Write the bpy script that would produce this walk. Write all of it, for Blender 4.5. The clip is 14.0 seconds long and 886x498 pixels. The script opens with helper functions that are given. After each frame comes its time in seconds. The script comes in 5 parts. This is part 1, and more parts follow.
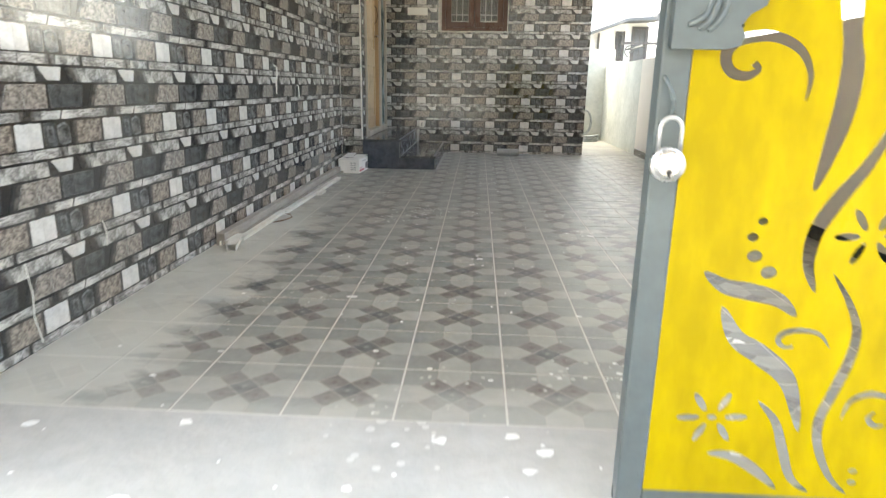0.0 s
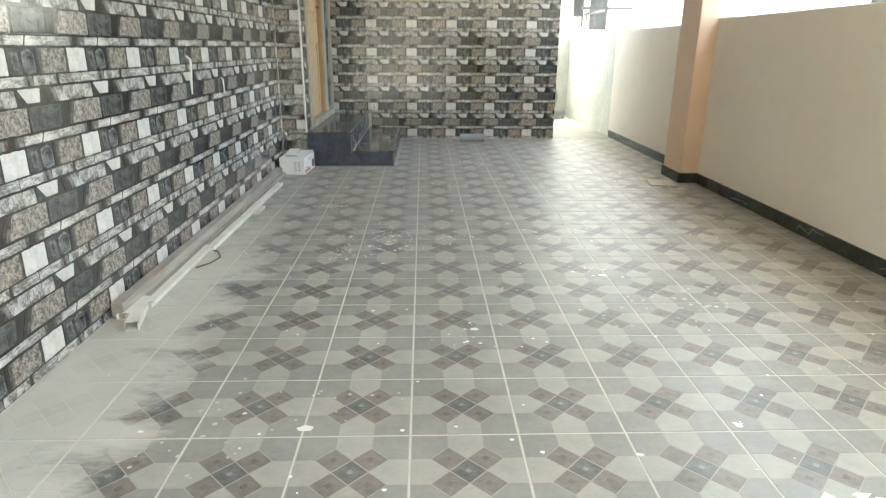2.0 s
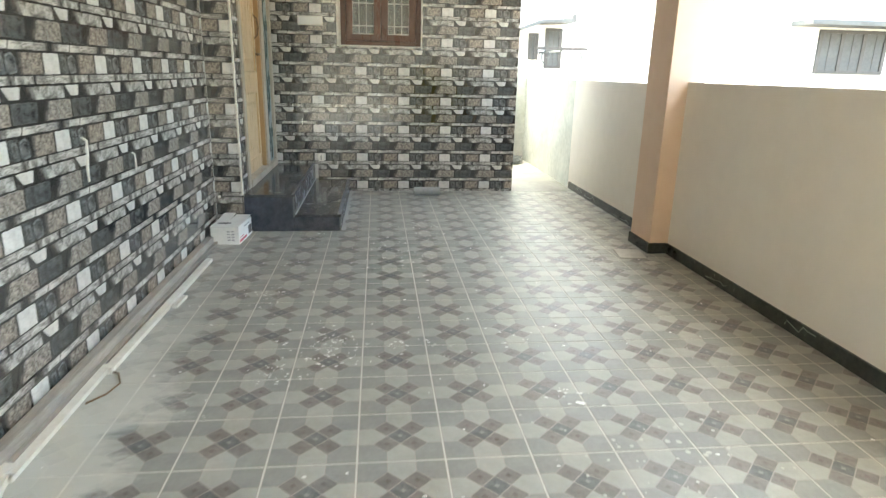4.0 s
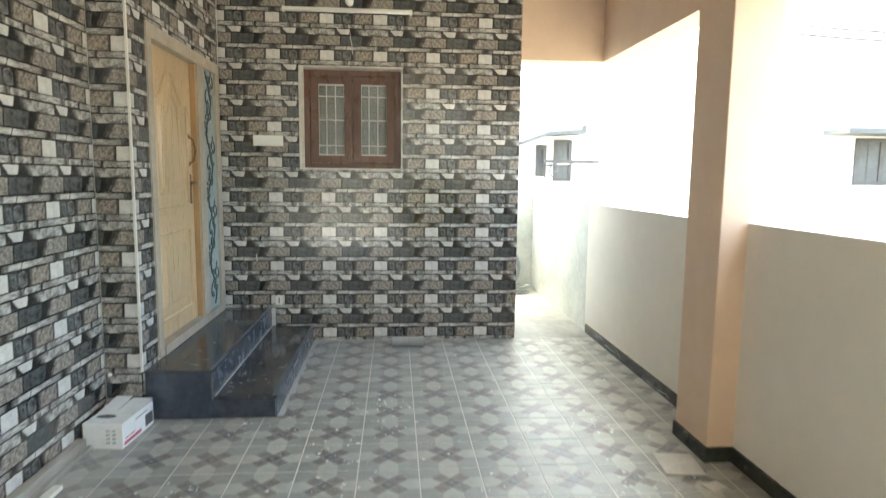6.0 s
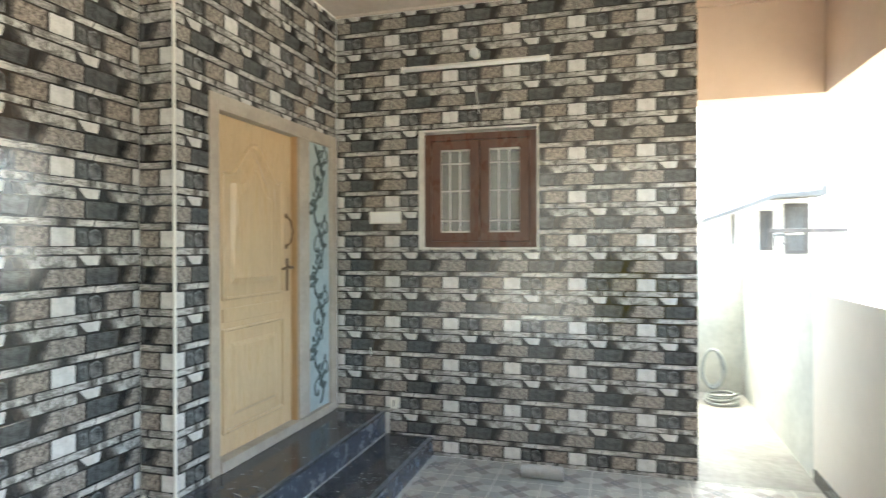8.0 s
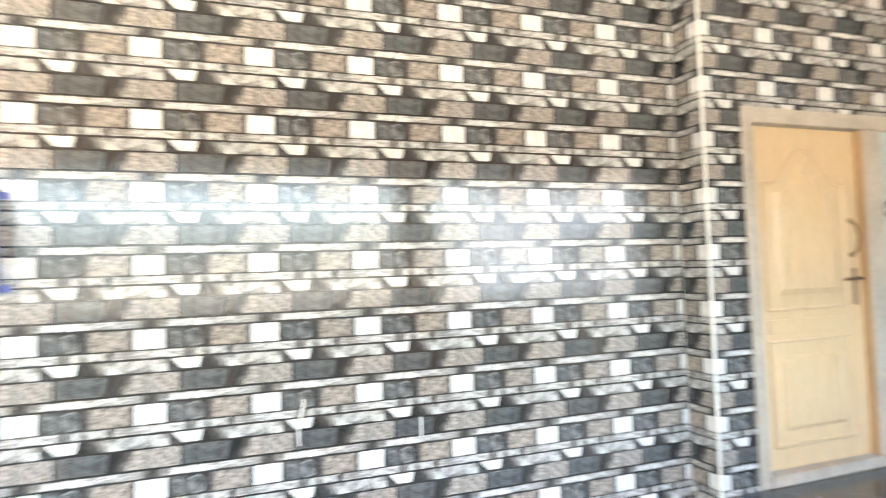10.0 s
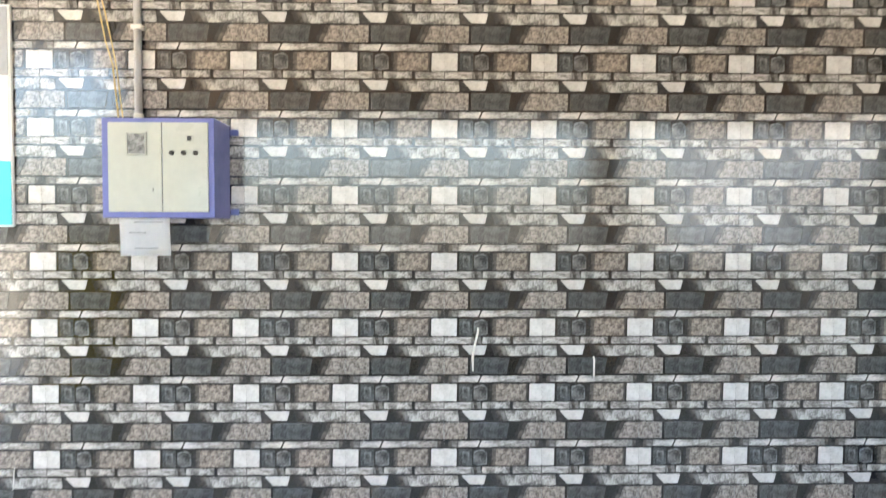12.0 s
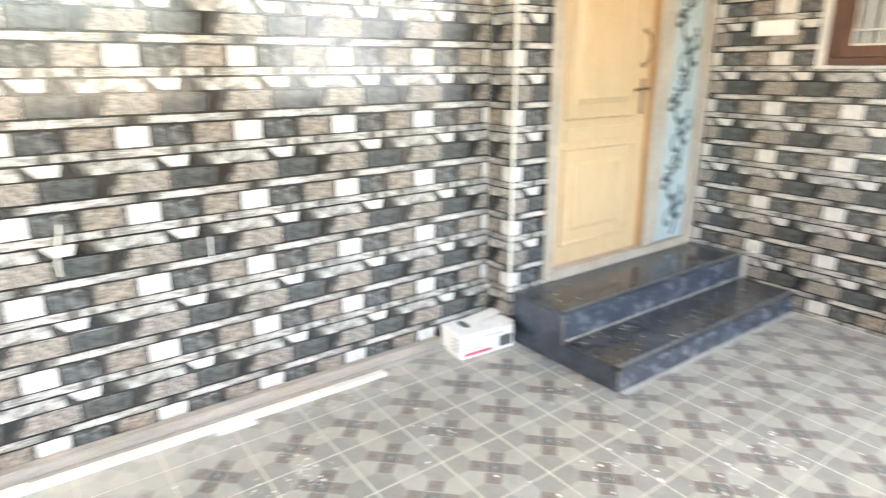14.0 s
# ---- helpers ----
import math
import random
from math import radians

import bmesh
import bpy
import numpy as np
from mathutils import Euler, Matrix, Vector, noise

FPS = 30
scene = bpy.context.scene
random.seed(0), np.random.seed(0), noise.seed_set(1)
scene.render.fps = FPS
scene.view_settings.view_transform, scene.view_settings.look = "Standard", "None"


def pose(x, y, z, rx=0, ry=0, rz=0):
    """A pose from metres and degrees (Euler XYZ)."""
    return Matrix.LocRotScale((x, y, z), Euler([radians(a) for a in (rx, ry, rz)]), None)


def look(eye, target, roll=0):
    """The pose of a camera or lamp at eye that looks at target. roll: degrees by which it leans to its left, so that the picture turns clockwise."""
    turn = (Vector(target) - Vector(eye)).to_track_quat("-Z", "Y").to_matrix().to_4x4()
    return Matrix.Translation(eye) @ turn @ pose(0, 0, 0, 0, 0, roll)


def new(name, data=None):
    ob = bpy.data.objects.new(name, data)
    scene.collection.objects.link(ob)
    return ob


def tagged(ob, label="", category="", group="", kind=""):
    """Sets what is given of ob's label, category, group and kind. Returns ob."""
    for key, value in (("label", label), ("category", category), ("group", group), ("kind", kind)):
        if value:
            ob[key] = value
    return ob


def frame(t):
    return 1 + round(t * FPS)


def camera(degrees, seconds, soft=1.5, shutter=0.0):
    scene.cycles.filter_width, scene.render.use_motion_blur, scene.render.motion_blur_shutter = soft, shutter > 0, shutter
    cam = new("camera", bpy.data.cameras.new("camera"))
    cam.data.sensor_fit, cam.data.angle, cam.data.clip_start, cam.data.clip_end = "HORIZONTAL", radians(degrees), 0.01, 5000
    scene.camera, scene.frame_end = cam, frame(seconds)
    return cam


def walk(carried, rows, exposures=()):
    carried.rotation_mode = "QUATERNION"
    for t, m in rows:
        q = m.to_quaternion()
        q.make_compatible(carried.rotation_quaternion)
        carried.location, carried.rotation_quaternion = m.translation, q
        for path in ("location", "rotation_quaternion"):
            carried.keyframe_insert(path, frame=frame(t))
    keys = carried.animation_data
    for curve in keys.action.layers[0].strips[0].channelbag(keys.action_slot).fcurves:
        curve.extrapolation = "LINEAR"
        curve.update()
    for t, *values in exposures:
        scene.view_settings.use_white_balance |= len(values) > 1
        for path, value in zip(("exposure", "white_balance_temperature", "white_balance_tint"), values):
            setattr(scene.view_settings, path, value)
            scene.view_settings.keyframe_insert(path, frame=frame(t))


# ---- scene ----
# Metres: x = 0 is the tiled side wall, y = 0 the tiled end wall, z = 0 the floor.
cam = camera(72.18, 14.0, soft=1.2, shutter=0.5)
ROWS = [
    (0.0, 1.427, -8.245, 0.868, 3.25, -15.04, -0.89),
    (0.5, 1.425, -7.925, 0.901, 3.19, -13.53, -1.04),
    (1.0, 1.377, -7.560, 0.875, 1.80, -13.20, -0.18),
    (1.5, 1.312, -7.452, 1.002, -0.66, -15.52, -0.83),
    (2.0, 1.262, -7.349, 1.047, -1.79, -18.41, -0.39),
    (2.2, 1.247, -7.296, 1.091, -1.73, -19.89, -0.76),
    (4.3, 1.337, -6.627, 1.319, -6.41, -15.32, -1.20),
    (4.5, 1.366, -6.505, 1.333, -6.62, -14.67, -1.17),
    (5.0, 1.442, -6.141, 1.407, -7.15, -12.76, -0.96),
    (5.5, 1.611, -5.811, 1.447, -5.91, -10.06, -0.70),
    (6.0, 1.715, -5.448, 1.488, -4.49, -6.82, -0.63),
    (6.5, 1.828, -5.085, 1.544, -2.13, -3.72, -0.41),
    (7.0, 2.015, -4.777, 1.552, 1.91, -1.50, -0.16),
    (7.2, 2.075, -4.667, 1.550, 3.61, -0.95, -0.09),
    (9.3, 2.586, -4.110, 1.567, 48.57, 0.71, 1.89),
    (9.5, 2.595, -4.188, 1.555, 54.10, 1.09, 2.35),
    (10.0, 2.775, -4.234, 1.528, 70.25, 2.32, 1.90),
    (10.5, 2.832, -4.141, 1.592, 83.56, 1.52, 0.68),
    (11.0, 2.778, -4.261, 1.603, 86.03, 1.08, 0.35),
    (11.5, 2.792, -4.207, 1.560, 87.61, 0.30, 0.05),
    (12.0, 2.804, -4.137, 1.444, 88.80, -1.77, -0.10),
    (12.5, 2.805, -4.134, 1.474, 89.10, -9.17, 0.24),
    (13.0, 2.807, -4.098, 1.507, 85.66, -14.00, 0.94),
    (13.5, 2.736, -4.048, 1.530, 72.56, -15.61, 0.98),
    (14.0, 2.652, -4.045, 1.553, 53.98, -16.64, 0.29),
]
EXPOSURES = [(0.0, 4.3, 7250, -2), (0.5, 4.65, 7200, -2), (1.0, 4.75, 7250, -4), (2.0, 4.78, 7300, -7), (5.0, 4.72, 7150, -7), (7.0, 4.72, 6800, -8), (9.3, 5.5, 6800, -1), (10.0, 5.85, 6850, 0), (10.5, 5.7, 6850, 1), (11.0, 5.12, 6850, 1), (11.5, 4.98, 6900, 0), (12.5, 4.88, 7000, 1), (13.0, 4.98, 7150, 1), (13.5, 5.6, 7200, 2), (14.0, 5.9, 7550, 1)]
walk(cam, [(t, pose(x, y, z, 90 + pitch, roll, yaw)) for t, x, y, z, yaw, pitch, roll in ROWS], EXPOSURES)

# ---- world and sun ----
world = bpy.data.worlds.new("sky")
scene.world = world
world.use_nodes = True
wn = world.node_tree.nodes
sky = wn.new("ShaderNodeTexSky")
sky.sky_type = "NISHITA"
sky.sun_disc = False
sky.sun_elevation, sky.sun_rotation = radians(68), radians(-40)
sky.air_density, sky.dust_density, sky.ozone_density = 0.8, 8.0, 1.0
world.node_tree.links.new(sky.outputs[0], wn["Background"].inputs[0])
wn["Background"].inputs[1].default_value = 0.15

sun_data = bpy.data.lights.new("sun", "SUN")
sun_data.energy, sun_data.angle, sun_data.color = 0.1, radians(30), (1.0, 0.97, 0.93)
sun = new("sun", sun_data)
sun.matrix_world = look((-2.41, 2.87, 9.27), (0, 0, 0))


# ---- materials ----
def mat(name, base, second=None, scale=8.0, detail=6.0, rough=0.5, rough_var=0.1, metal=0.0, bump=0.0,
        bump_scale=None, coords="Object", fine=None, stretch=(1, 1, 1), spec=0.5, island=0.0, low=0.585, high=0.92):
    """A procedural surface: two colours mixed by noise at two scales, uneven gloss and fine relief."""
    m = bpy.data.materials.new(name)
    m.use_nodes = True
    n, l = m.node_tree.nodes, m.node_tree.links
    b = n["Principled BSDF"]
    b.inputs["Metallic"].default_value = metal
    b.inputs["Specular IOR Level"].default_value = spec
    second = second or tuple(c * 0.8 for c in base)
    if coords == "World":
        src = n.new("ShaderNodeNewGeometry").outputs["Position"]
    else:
        src = n.new("ShaderNodeTexCoord").outputs[coords]
    mp = n.new("ShaderNodeMapping")
    mp.inputs["Scale"].default_value = stretch
    l.new(src, mp.inputs[0])
    t1 = n.new("ShaderNodeTexNoise")
    t1.inputs["Scale"].default_value, t1.inputs["Detail"].default_value = scale, detail
    t1.inputs["Roughness"].default_value = 0.65
    l.new(mp.outputs[0], t1.inputs["Vector"])
    t2 = n.new("ShaderNodeTexNoise")
    t2.inputs["Scale"].default_value, t2.inputs["Detail"].default_value = fine or scale * 7, 4.0
    l.new(mp.outputs[0], t2.inputs["Vector"])
    add = n.new("ShaderNodeMath")
    add.operation = "MULTIPLY_ADD"
    l.new(t2.outputs[0], add.inputs[0])
    add.inputs[1].default_value = 0.5
    l.new(t1.outputs[0], add.inputs[2])
    rng = n.new("ShaderNodeMapRange")
    l.new(add.outputs[0], rng.inputs[0])
    rng.inputs[1].default_value, rng.inputs[2].default_value = low, high
    mix = n.new("ShaderNodeMix")
    mix.data_type = "RGBA"
    l.new(rng.outputs[0], mix.inputs[0])
    mix.inputs[6].default_value, mix.inputs[7].default_value = (*base, 1), (*second, 1)
    out = mix.outputs[2]
    if island:
        info = n.new("ShaderNodeObjectInfo")
        hsv = n.new("ShaderNodeHueSaturation")
        r2 = n.new("ShaderNodeMapRange")
        l.new(info.outputs["Random"], r2.inputs[0])
        r2.inputs[3].default_value, r2.inputs[4].default_value = 1 - island, 1 + island
        l.new(r2.outputs[0], hsv.inputs["Value"])
        l.new(out, hsv.inputs["Color"])
        out = hsv.outputs[0]
    l.new(out, b.inputs["Base Color"])
    rr = n.new("ShaderNodeMapRange")
    l.new(t1.outputs[0], rr.inputs[0])
    rr.inputs[1].default_value, rr.inputs[2].default_value = 0.3, 0.7
    rr.inputs[3].default_value, rr.inputs[4].default_value = max(0.02, rough - rough_var), min(1, rough + rough_var)
    l.new(rr.outputs[0], b.inputs["Roughness"])
    if bump:
        bp = n.new("ShaderNodeBump")
        bp.inputs["Strength"].default_value, bp.inputs["Distance"].default_value = bump, 0.004
        t3 = n.new("ShaderNodeTexNoise")
        t3.inputs["Scale"].default_value, t3.inputs["Detail"].default_value = bump_scale or scale * 5, 5.0
        l.new(mp.outputs[0], t3.inputs["Vector"])
        l.new(t3.outputs[0], bp.inputs["Height"])
        l.new(bp.outputs[0], b.inputs["Normal"])
    return m


def dusty(m, colour, amount, scale=3.0, left=0.0, specks=0.0, speck_scale=9.0, speck_low=0.5):
    """Dry cement dust over a surface, in world-size patches; left: heavier along the side wall; specks: small lime splashes."""
    n, l = m.node_tree.nodes, m.node_tree.links
    b = n["Principled BSDF"]
    old = b.inputs["Base Color"].links[0].from_socket
    geo = n.new("ShaderNodeNewGeometry")
    t = n.new("ShaderNodeTexNoise")
    t.inputs["Scale"].default_value, t.inputs["Detail"].default_value = scale, 8.0
    t.inputs["Roughness"].default_value = 0.7
    swept = n.new("ShaderNodeMapping")
    swept.inputs["Scale"].default_value = (0.6, 1.7, 1) if left else (1, 1, 1)
    swept.inputs["Rotation"].default_value = (0, 0, 0.25 if left else 0)
    l.new(geo.outputs["Position"], swept.inputs[0])
    l.new(swept.outputs[0], t.inputs["Vector"])
    r = n.new("ShaderNodeMapRange")
    l.new(t.outputs[0], r.inputs[0])
    r.inputs[1].default_value, r.inputs[2].default_value = 0.42, 0.75
    r.inputs[3].default_value, r.inputs[4].default_value = amount * 0.25, amount
    fac = r.outputs[0]
    if left:
        sep = n.new("ShaderNodeSeparateXYZ")
        l.new(geo.outputs["Position"], sep.inputs[0])
        wob = n.new("ShaderNodeMath")
        wob.operation = "MULTIPLY_ADD"
        l.new(t.outputs[0], wob.inputs[0])
        wob.inputs[1].default_value = -1.1
        l.new(sep.outputs[0], wob.inputs[2])
        near = n.new("ShaderNodeMapRange")
        l.new(wob.outputs[0], near.inputs[0])
        near.inputs[1].default_value, near.inputs[2].default_value = -0.24, -0.05
        near.inputs[3].default_value, near.inputs[4].default_value = left, 0.0
        ylim = n.new("ShaderNodeMapRange")
        l.new(sep.outputs[1], ylim.inputs[0])
        ylim.inputs[1].default_value, ylim.inputs[2].default_value = -4.4, -3.2
        ylim.inputs[3].default_value, ylim.inputs[4].default_value = 1.0, 0.35
        mul = n.new("ShaderNodeMath")
        mul.operation = "MULTIPLY"
        l.new(near.outputs[0], mul.inputs[0])
        l.new(ylim.outputs[0], mul.inputs[1])
        # the unswept end by the gate
        wob2 = n.new("ShaderNodeMath")
        wob2.operation = "MULTIPLY_ADD"
        l.new(t.outputs[0], wob2.inputs[0])
        wob2.inputs[1].default_value = -0.9
        l.new(sep.outputs[1], wob2.inputs[2])
        gate_end = n.new("ShaderNodeMapRange")
        l.new(wob2.outputs[0], gate_end.inputs[0])
        gate_end.inputs[1].default_value, gate_end.inputs[2].default_value = -7.25, -6.95
        gate_end.inputs[3].default_value, gate_end.inputs[4].default_value = 0.5, 0.0
        mx0 = n.new("ShaderNodeMath")
        mx0.operation = "MAXIMUM"
        l.new(mul.outputs[0], mx0.inputs[0])
        l.new(gate_end.outputs[0], mx0.inputs[1])
        mx = n.new("ShaderNodeMath")
        mx.operation = "MAXIMUM"
        l.new(fac, mx.inputs[0])
        l.new(mx0.outputs[0], mx.inputs[1])
        fac = mx.outputs[0]
    if specks:
        v = n.new("ShaderNodeTexVoronoi")
        v.inputs["Scale"].default_value = speck_scale
        l.new(geo.outputs["Position"], v.inputs["Vector"])
        big = n.new("ShaderNodeTexNoise")
        big.inputs["Scale"].default_value = 1.3
        l.new(geo.outputs["Position"], big.inputs["Vector"])
        thr = n.new("ShaderNodeMapRange")
        l.new(big.outputs[0], thr.inputs[0])
        thr.inputs[1].default_value, thr.inputs[2].default_value = speck_low, speck_low + 0.22
        thr.inputs[3].default_value, thr.inputs[4].default_value = 0.0, specks
        lt = n.new("ShaderNodeMath")
        lt.operation = "LESS_THAN"
        l.new(v.outputs["Distance"], lt.inputs[0])
        l.new(thr.outputs[0], lt.inputs[1])
        mx2 = n.new("ShaderNodeMath")
        mx2.operation = "MAXIMUM"
        l.new(fac, mx2.inputs[0])
        l.new(lt.outputs[0], mx2.inputs[1])
        fac = mx2.outputs[0]
    mix = n.new("ShaderNodeMix")
    mix.data_type = "RGBA"
    l.new(fac, mix.inputs[0])
    l.new(old, mix.inputs[6])
    mix.inputs[7].default_value = (*colour, 1)
    l.new(mix.outputs[2], b.inputs["Base Color"])
    rold = b.inputs["Roughness"].links[0].from_socket
    rmix = n.new("ShaderNodeMix")
    l.new(fac, rmix.inputs[0])
    l.new(rold, rmix.inputs[2])
    rmix.inputs[3].default_value = 0.75
    l.new(rmix.outputs[0], b.inputs["Roughness"])
    return m


GLAZE = 0.09
SHINE = dict(rough=GLAZE, rough_var=0.03, bump=0.1, spec=0.88, low=0.63, high=0.87)
m_white_stone = mat("glazed_white_stone", (0.68, 0.665, 0.635), (0.53, 0.515, 0.49), 16, fine=90, **SHINE)
m_brown_stone = mat("glazed_brown_stone", (0.385, 0.345, 0.305), (0.095, 0.082, 0.071), 38, fine=130, **SHINE)
m_tan_stone = mat("glazed_tan_stone", (0.38, 0.33, 0.282), (0.095, 0.080, 0.068), 40, fine=130, **SHINE)
m_dark_stone = mat("glazed_dark_stone", (0.105, 0.111, 0.110), (0.036, 0.038, 0.038), 20, fine=140, **SHINE)
m_grey_stone = mat("glazed_grey_stone", (0.17, 0.171, 0.165), (0.036, 0.037, 0.036), 18, fine=110, **SHINE)
m_bar_stone = mat("glazed_light_bar", (0.63, 0.605, 0.565), (0.17, 0.16, 0.148), 15, fine=100, stretch=(0.6, 1.8, 1), **SHINE)
m_slab_stone = mat("glazed_streaked_bar", (0.56, 0.54, 0.505), (0.13, 0.125, 0.114), 22, fine=130, stretch=(1.0, 0.8, 1), **SHINE)
m_tile_ground = mat("glazed_tile_ground", (0.022, 0.021, 0.0205), (0.010, 0.010, 0.0095), 14, **SHINE)
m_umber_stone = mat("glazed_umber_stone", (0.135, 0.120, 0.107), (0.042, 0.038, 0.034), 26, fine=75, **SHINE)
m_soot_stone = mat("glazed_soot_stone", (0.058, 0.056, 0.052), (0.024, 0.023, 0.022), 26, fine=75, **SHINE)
m_ash_bar = mat("glazed_ash_bar", (0.26, 0.25, 0.235), (0.085, 0.082, 0.076), 18, fine=110, **SHINE)
m_rim_stone = mat("glazed_grey_rim", (0.215, 0.222, 0.22), (0.075, 0.078, 0.077), 24, fine=120, **SHINE)
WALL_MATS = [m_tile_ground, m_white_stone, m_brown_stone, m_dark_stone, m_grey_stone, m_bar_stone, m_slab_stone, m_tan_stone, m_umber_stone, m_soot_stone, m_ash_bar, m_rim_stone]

DUST = (0.56, 0.56, 0.51)
m_ft_light = dusty(mat("floor_light", (0.385, 0.381, 0.344), (0.31, 0.307, 0.278), 9, rough=0.28, island=0.06), DUST, 0.32, left=0.95, specks=0.24, speck_scale=21.0)
m_ft_grey = dusty(mat("floor_grey", (0.235, 0.24, 0.222), (0.175, 0.18, 0.166), 9, rough=0.28, island=0.06), DUST, 0.28, left=0.95, specks=0.24, speck_scale=21.0)
m_ft_rose = dusty(mat("floor_rose", (0.175, 0.156, 0.138), (0.092, 0.082, 0.073), 40, rough=0.28, island=0.06), DUST, 0.18, left=0.9, specks=0.24, speck_scale=21.0)
m_ft_dark = dusty(mat("floor_dark", (0.014, 0.016, 0.018), (0.12, 0.132, 0.138), 34, rough=0.28), DUST, 0.14, left=0.85, specks=0.24, speck_scale=21.0)
m_ft_line = dusty(mat("floor_line", (0.36, 0.32, 0.285), (0.29, 0.26, 0.235), 20, rough=0.4), DUST, 0.4, left=0.9)
m_ft_maroon = dusty(mat("floor_maroon", (0.125, 0.092, 0.082), (0.075, 0.058, 0.053), 55, rough=0.28), DUST, 0.3, left=0.85)
FLOOR_MATS = [m_ft_line, m_ft_light, m_ft_grey, m_ft_rose, m_ft_dark, m_ft_maroon]
for m in (m_ft_light, m_ft_grey, m_ft_rose, m_ft_dark):
    dusty(m, (0.10, 0.10, 0.092), 0.24, scale=2.6)
    dusty(m, (0.55, 0.555, 0.52), 0.20, scale=5)
m_grout = dusty(mat("floor_grout", (0.66, 0.65, 0.60), (0.54, 0.53, 0.49), 12, rough=0.85), DUST, 0.4)
m_cement = mat("cement", (0.46, 0.46, 0.44), (0.33, 0.33, 0.315), 2.5, rough=0.85, bump=0.5, bump_scale=60, coords="World")
dusty(m_cement, (0.60, 0.60, 0.575), 0.7, scale=5, specks=0.30, speck_scale=17.0)
m_peach = mat("peach_paint", (0.74, 0.555, 0.415), (0.70, 0.515, 0.38), 1.5, rough=0.55, bump=0.12, bump_scale=90, coords="World")
m_cream = mat("cream_paint", (0.80, 0.745, 0.67), (0.76, 0.705, 0.635), 1.2, rough=0.6, bump=0.15, bump_scale=90, coords="World")
m_white_paint = mat("white_paint", (0.80, 0.80, 0.77), (0.72, 0.72, 0.70), 2.0, rough=0.7, bump=0.15, bump_scale=70, coords="World")
m_plaster = mat("rough_plaster", (0.60, 0.605, 0.555), (0.46, 0.47, 0.43), 2.2, rough=0.85, bump=0.4, bump_scale=40, coords="World")
# warm, toned-down base that tints the light bounced into the porch
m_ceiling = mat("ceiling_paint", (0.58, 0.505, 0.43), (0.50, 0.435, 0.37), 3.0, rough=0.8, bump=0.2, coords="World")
m_granite = mat("black_granite", (0.008, 0.010, 0.014), (0.055, 0.062, 0.074), 11, rough=0.09, rough_var=0.05, fine=55, detail=10, coords="World")
dusty(m_granite, (0.30, 0.30, 0.29), 0.10, scale=9, specks=0.20, speck_scale=38.0)
dusty(m_granite, (0.42, 0.43, 0.43), 0.01, scale=16, specks=0.14, speck_scale=60.0, speck_low=0.45)
m_granite_side = mat("polished_granite_riser", (0.012, 0.018, 0.032), (0.050, 0.062, 0.090), 12, spec=0.9, rough=0.15, rough_var=0.05, fine=300, coords="World")
dusty(m_granite_side, (0.24, 0.28, 0.34), 0.08, scale=6)
# lighter granite copy: reflected daylight put into the base colour, plus dust
m_granite_riser = mat("dusty_lit_granite_riser", (0.024, 0.032, 0.048), (0.075, 0.088, 0.115), 12, spec=0.8, rough=0.22, rough_var=0.08, fine=200, coords="World")
dusty(m_granite_riser, (0.30, 0.33, 0.37), 0.13, scale=30)
m_granite_edge = mat("granite_nosing", (0.15, 0.165, 0.185), (0.055, 0.063, 0.075), 18, rough=0.35, coords="World")
m_skirt = mat("green_black_marble", (0.030, 0.034, 0.031), (0.055, 0.062, 0.055), 6, rough=0.2, coords="World")
m_vein = mat("marble_vein", (0.32, 0.35, 0.31), (0.2, 0.22, 0.2), 20, rough=0.25)
m_wood = mat("varnished_teak", (0.61, 0.455, 0.275), (0.49, 0.35, 0.20), 7, rough=0.32, bump=0.08, stretch=(6, 6, 0.5), coords="World", fine=60)
m_wood_dark = mat("teak_reveal", (0.47, 0.30, 0.155), (0.37, 0.23, 0.11), 7, rough=0.35, stretch=(6, 6, 0.5), coords="World", fine=60)
m_putty = mat("primed_frame", (0.45, 0.395, 0.32), (0.36, 0.31, 0.25), 5, rough=0.6, bump=0.15, coords="World")
m_pvc = mat("white_pvc", (0.78, 0.77, 0.71), (0.68, 0.66, 0.60), 9, rough=0.4)
m_border = mat("pale_window_border", (0.68, 0.66, 0.60), (0.52, 0.50, 0.45), 18, rough=0.5)
m_win_brown = mat("brown_enamel", (0.125, 0.055, 0.033), (0.080, 0.035, 0.022), 12, rough=0.3, stretch=(1, 1, 0.3))
m_grille = mat("cream_grille", (0.62, 0.60, 0.55), (0.52, 0.50, 0.46), 30, rough=0.4)
m_old_cement = mat("old_cement", (0.34, 0.34, 0.32), (0.25, 0.25, 0.235), 2.5, rough=0.9, bump=0.5, bump_scale=60, coords="World")
m_room = mat("dim_room", (0.30, 0.29, 0.27), (0.22, 0.21, 0.20), 3, rough=0.9)
m_curtain = mat("grey_curtain", (0.17, 0.165, 0.15), (0.13, 0.125, 0.115), 5, rough=0.9)
m_panel = mat("pale_glass_panel", (0.47, 0.55, 0.555), (0.38, 0.45, 0.46), 6, rough=0.2)
m_vine = mat("dark_green_metal", (0.055, 0.085, 0.082), (0.03, 0.048, 0.046), 20, rough=0.4)
m_iron = mat("dark_bronze", (0.26, 0.17, 0.10), (0.15, 0.10, 0.06), 30, rough=0.35, metal=0.7)
m_steel = mat("brushed_steel", (0.68, 0.68, 0.67), (0.50, 0.50, 0.50), 40, rough=0.3, metal=0.9)
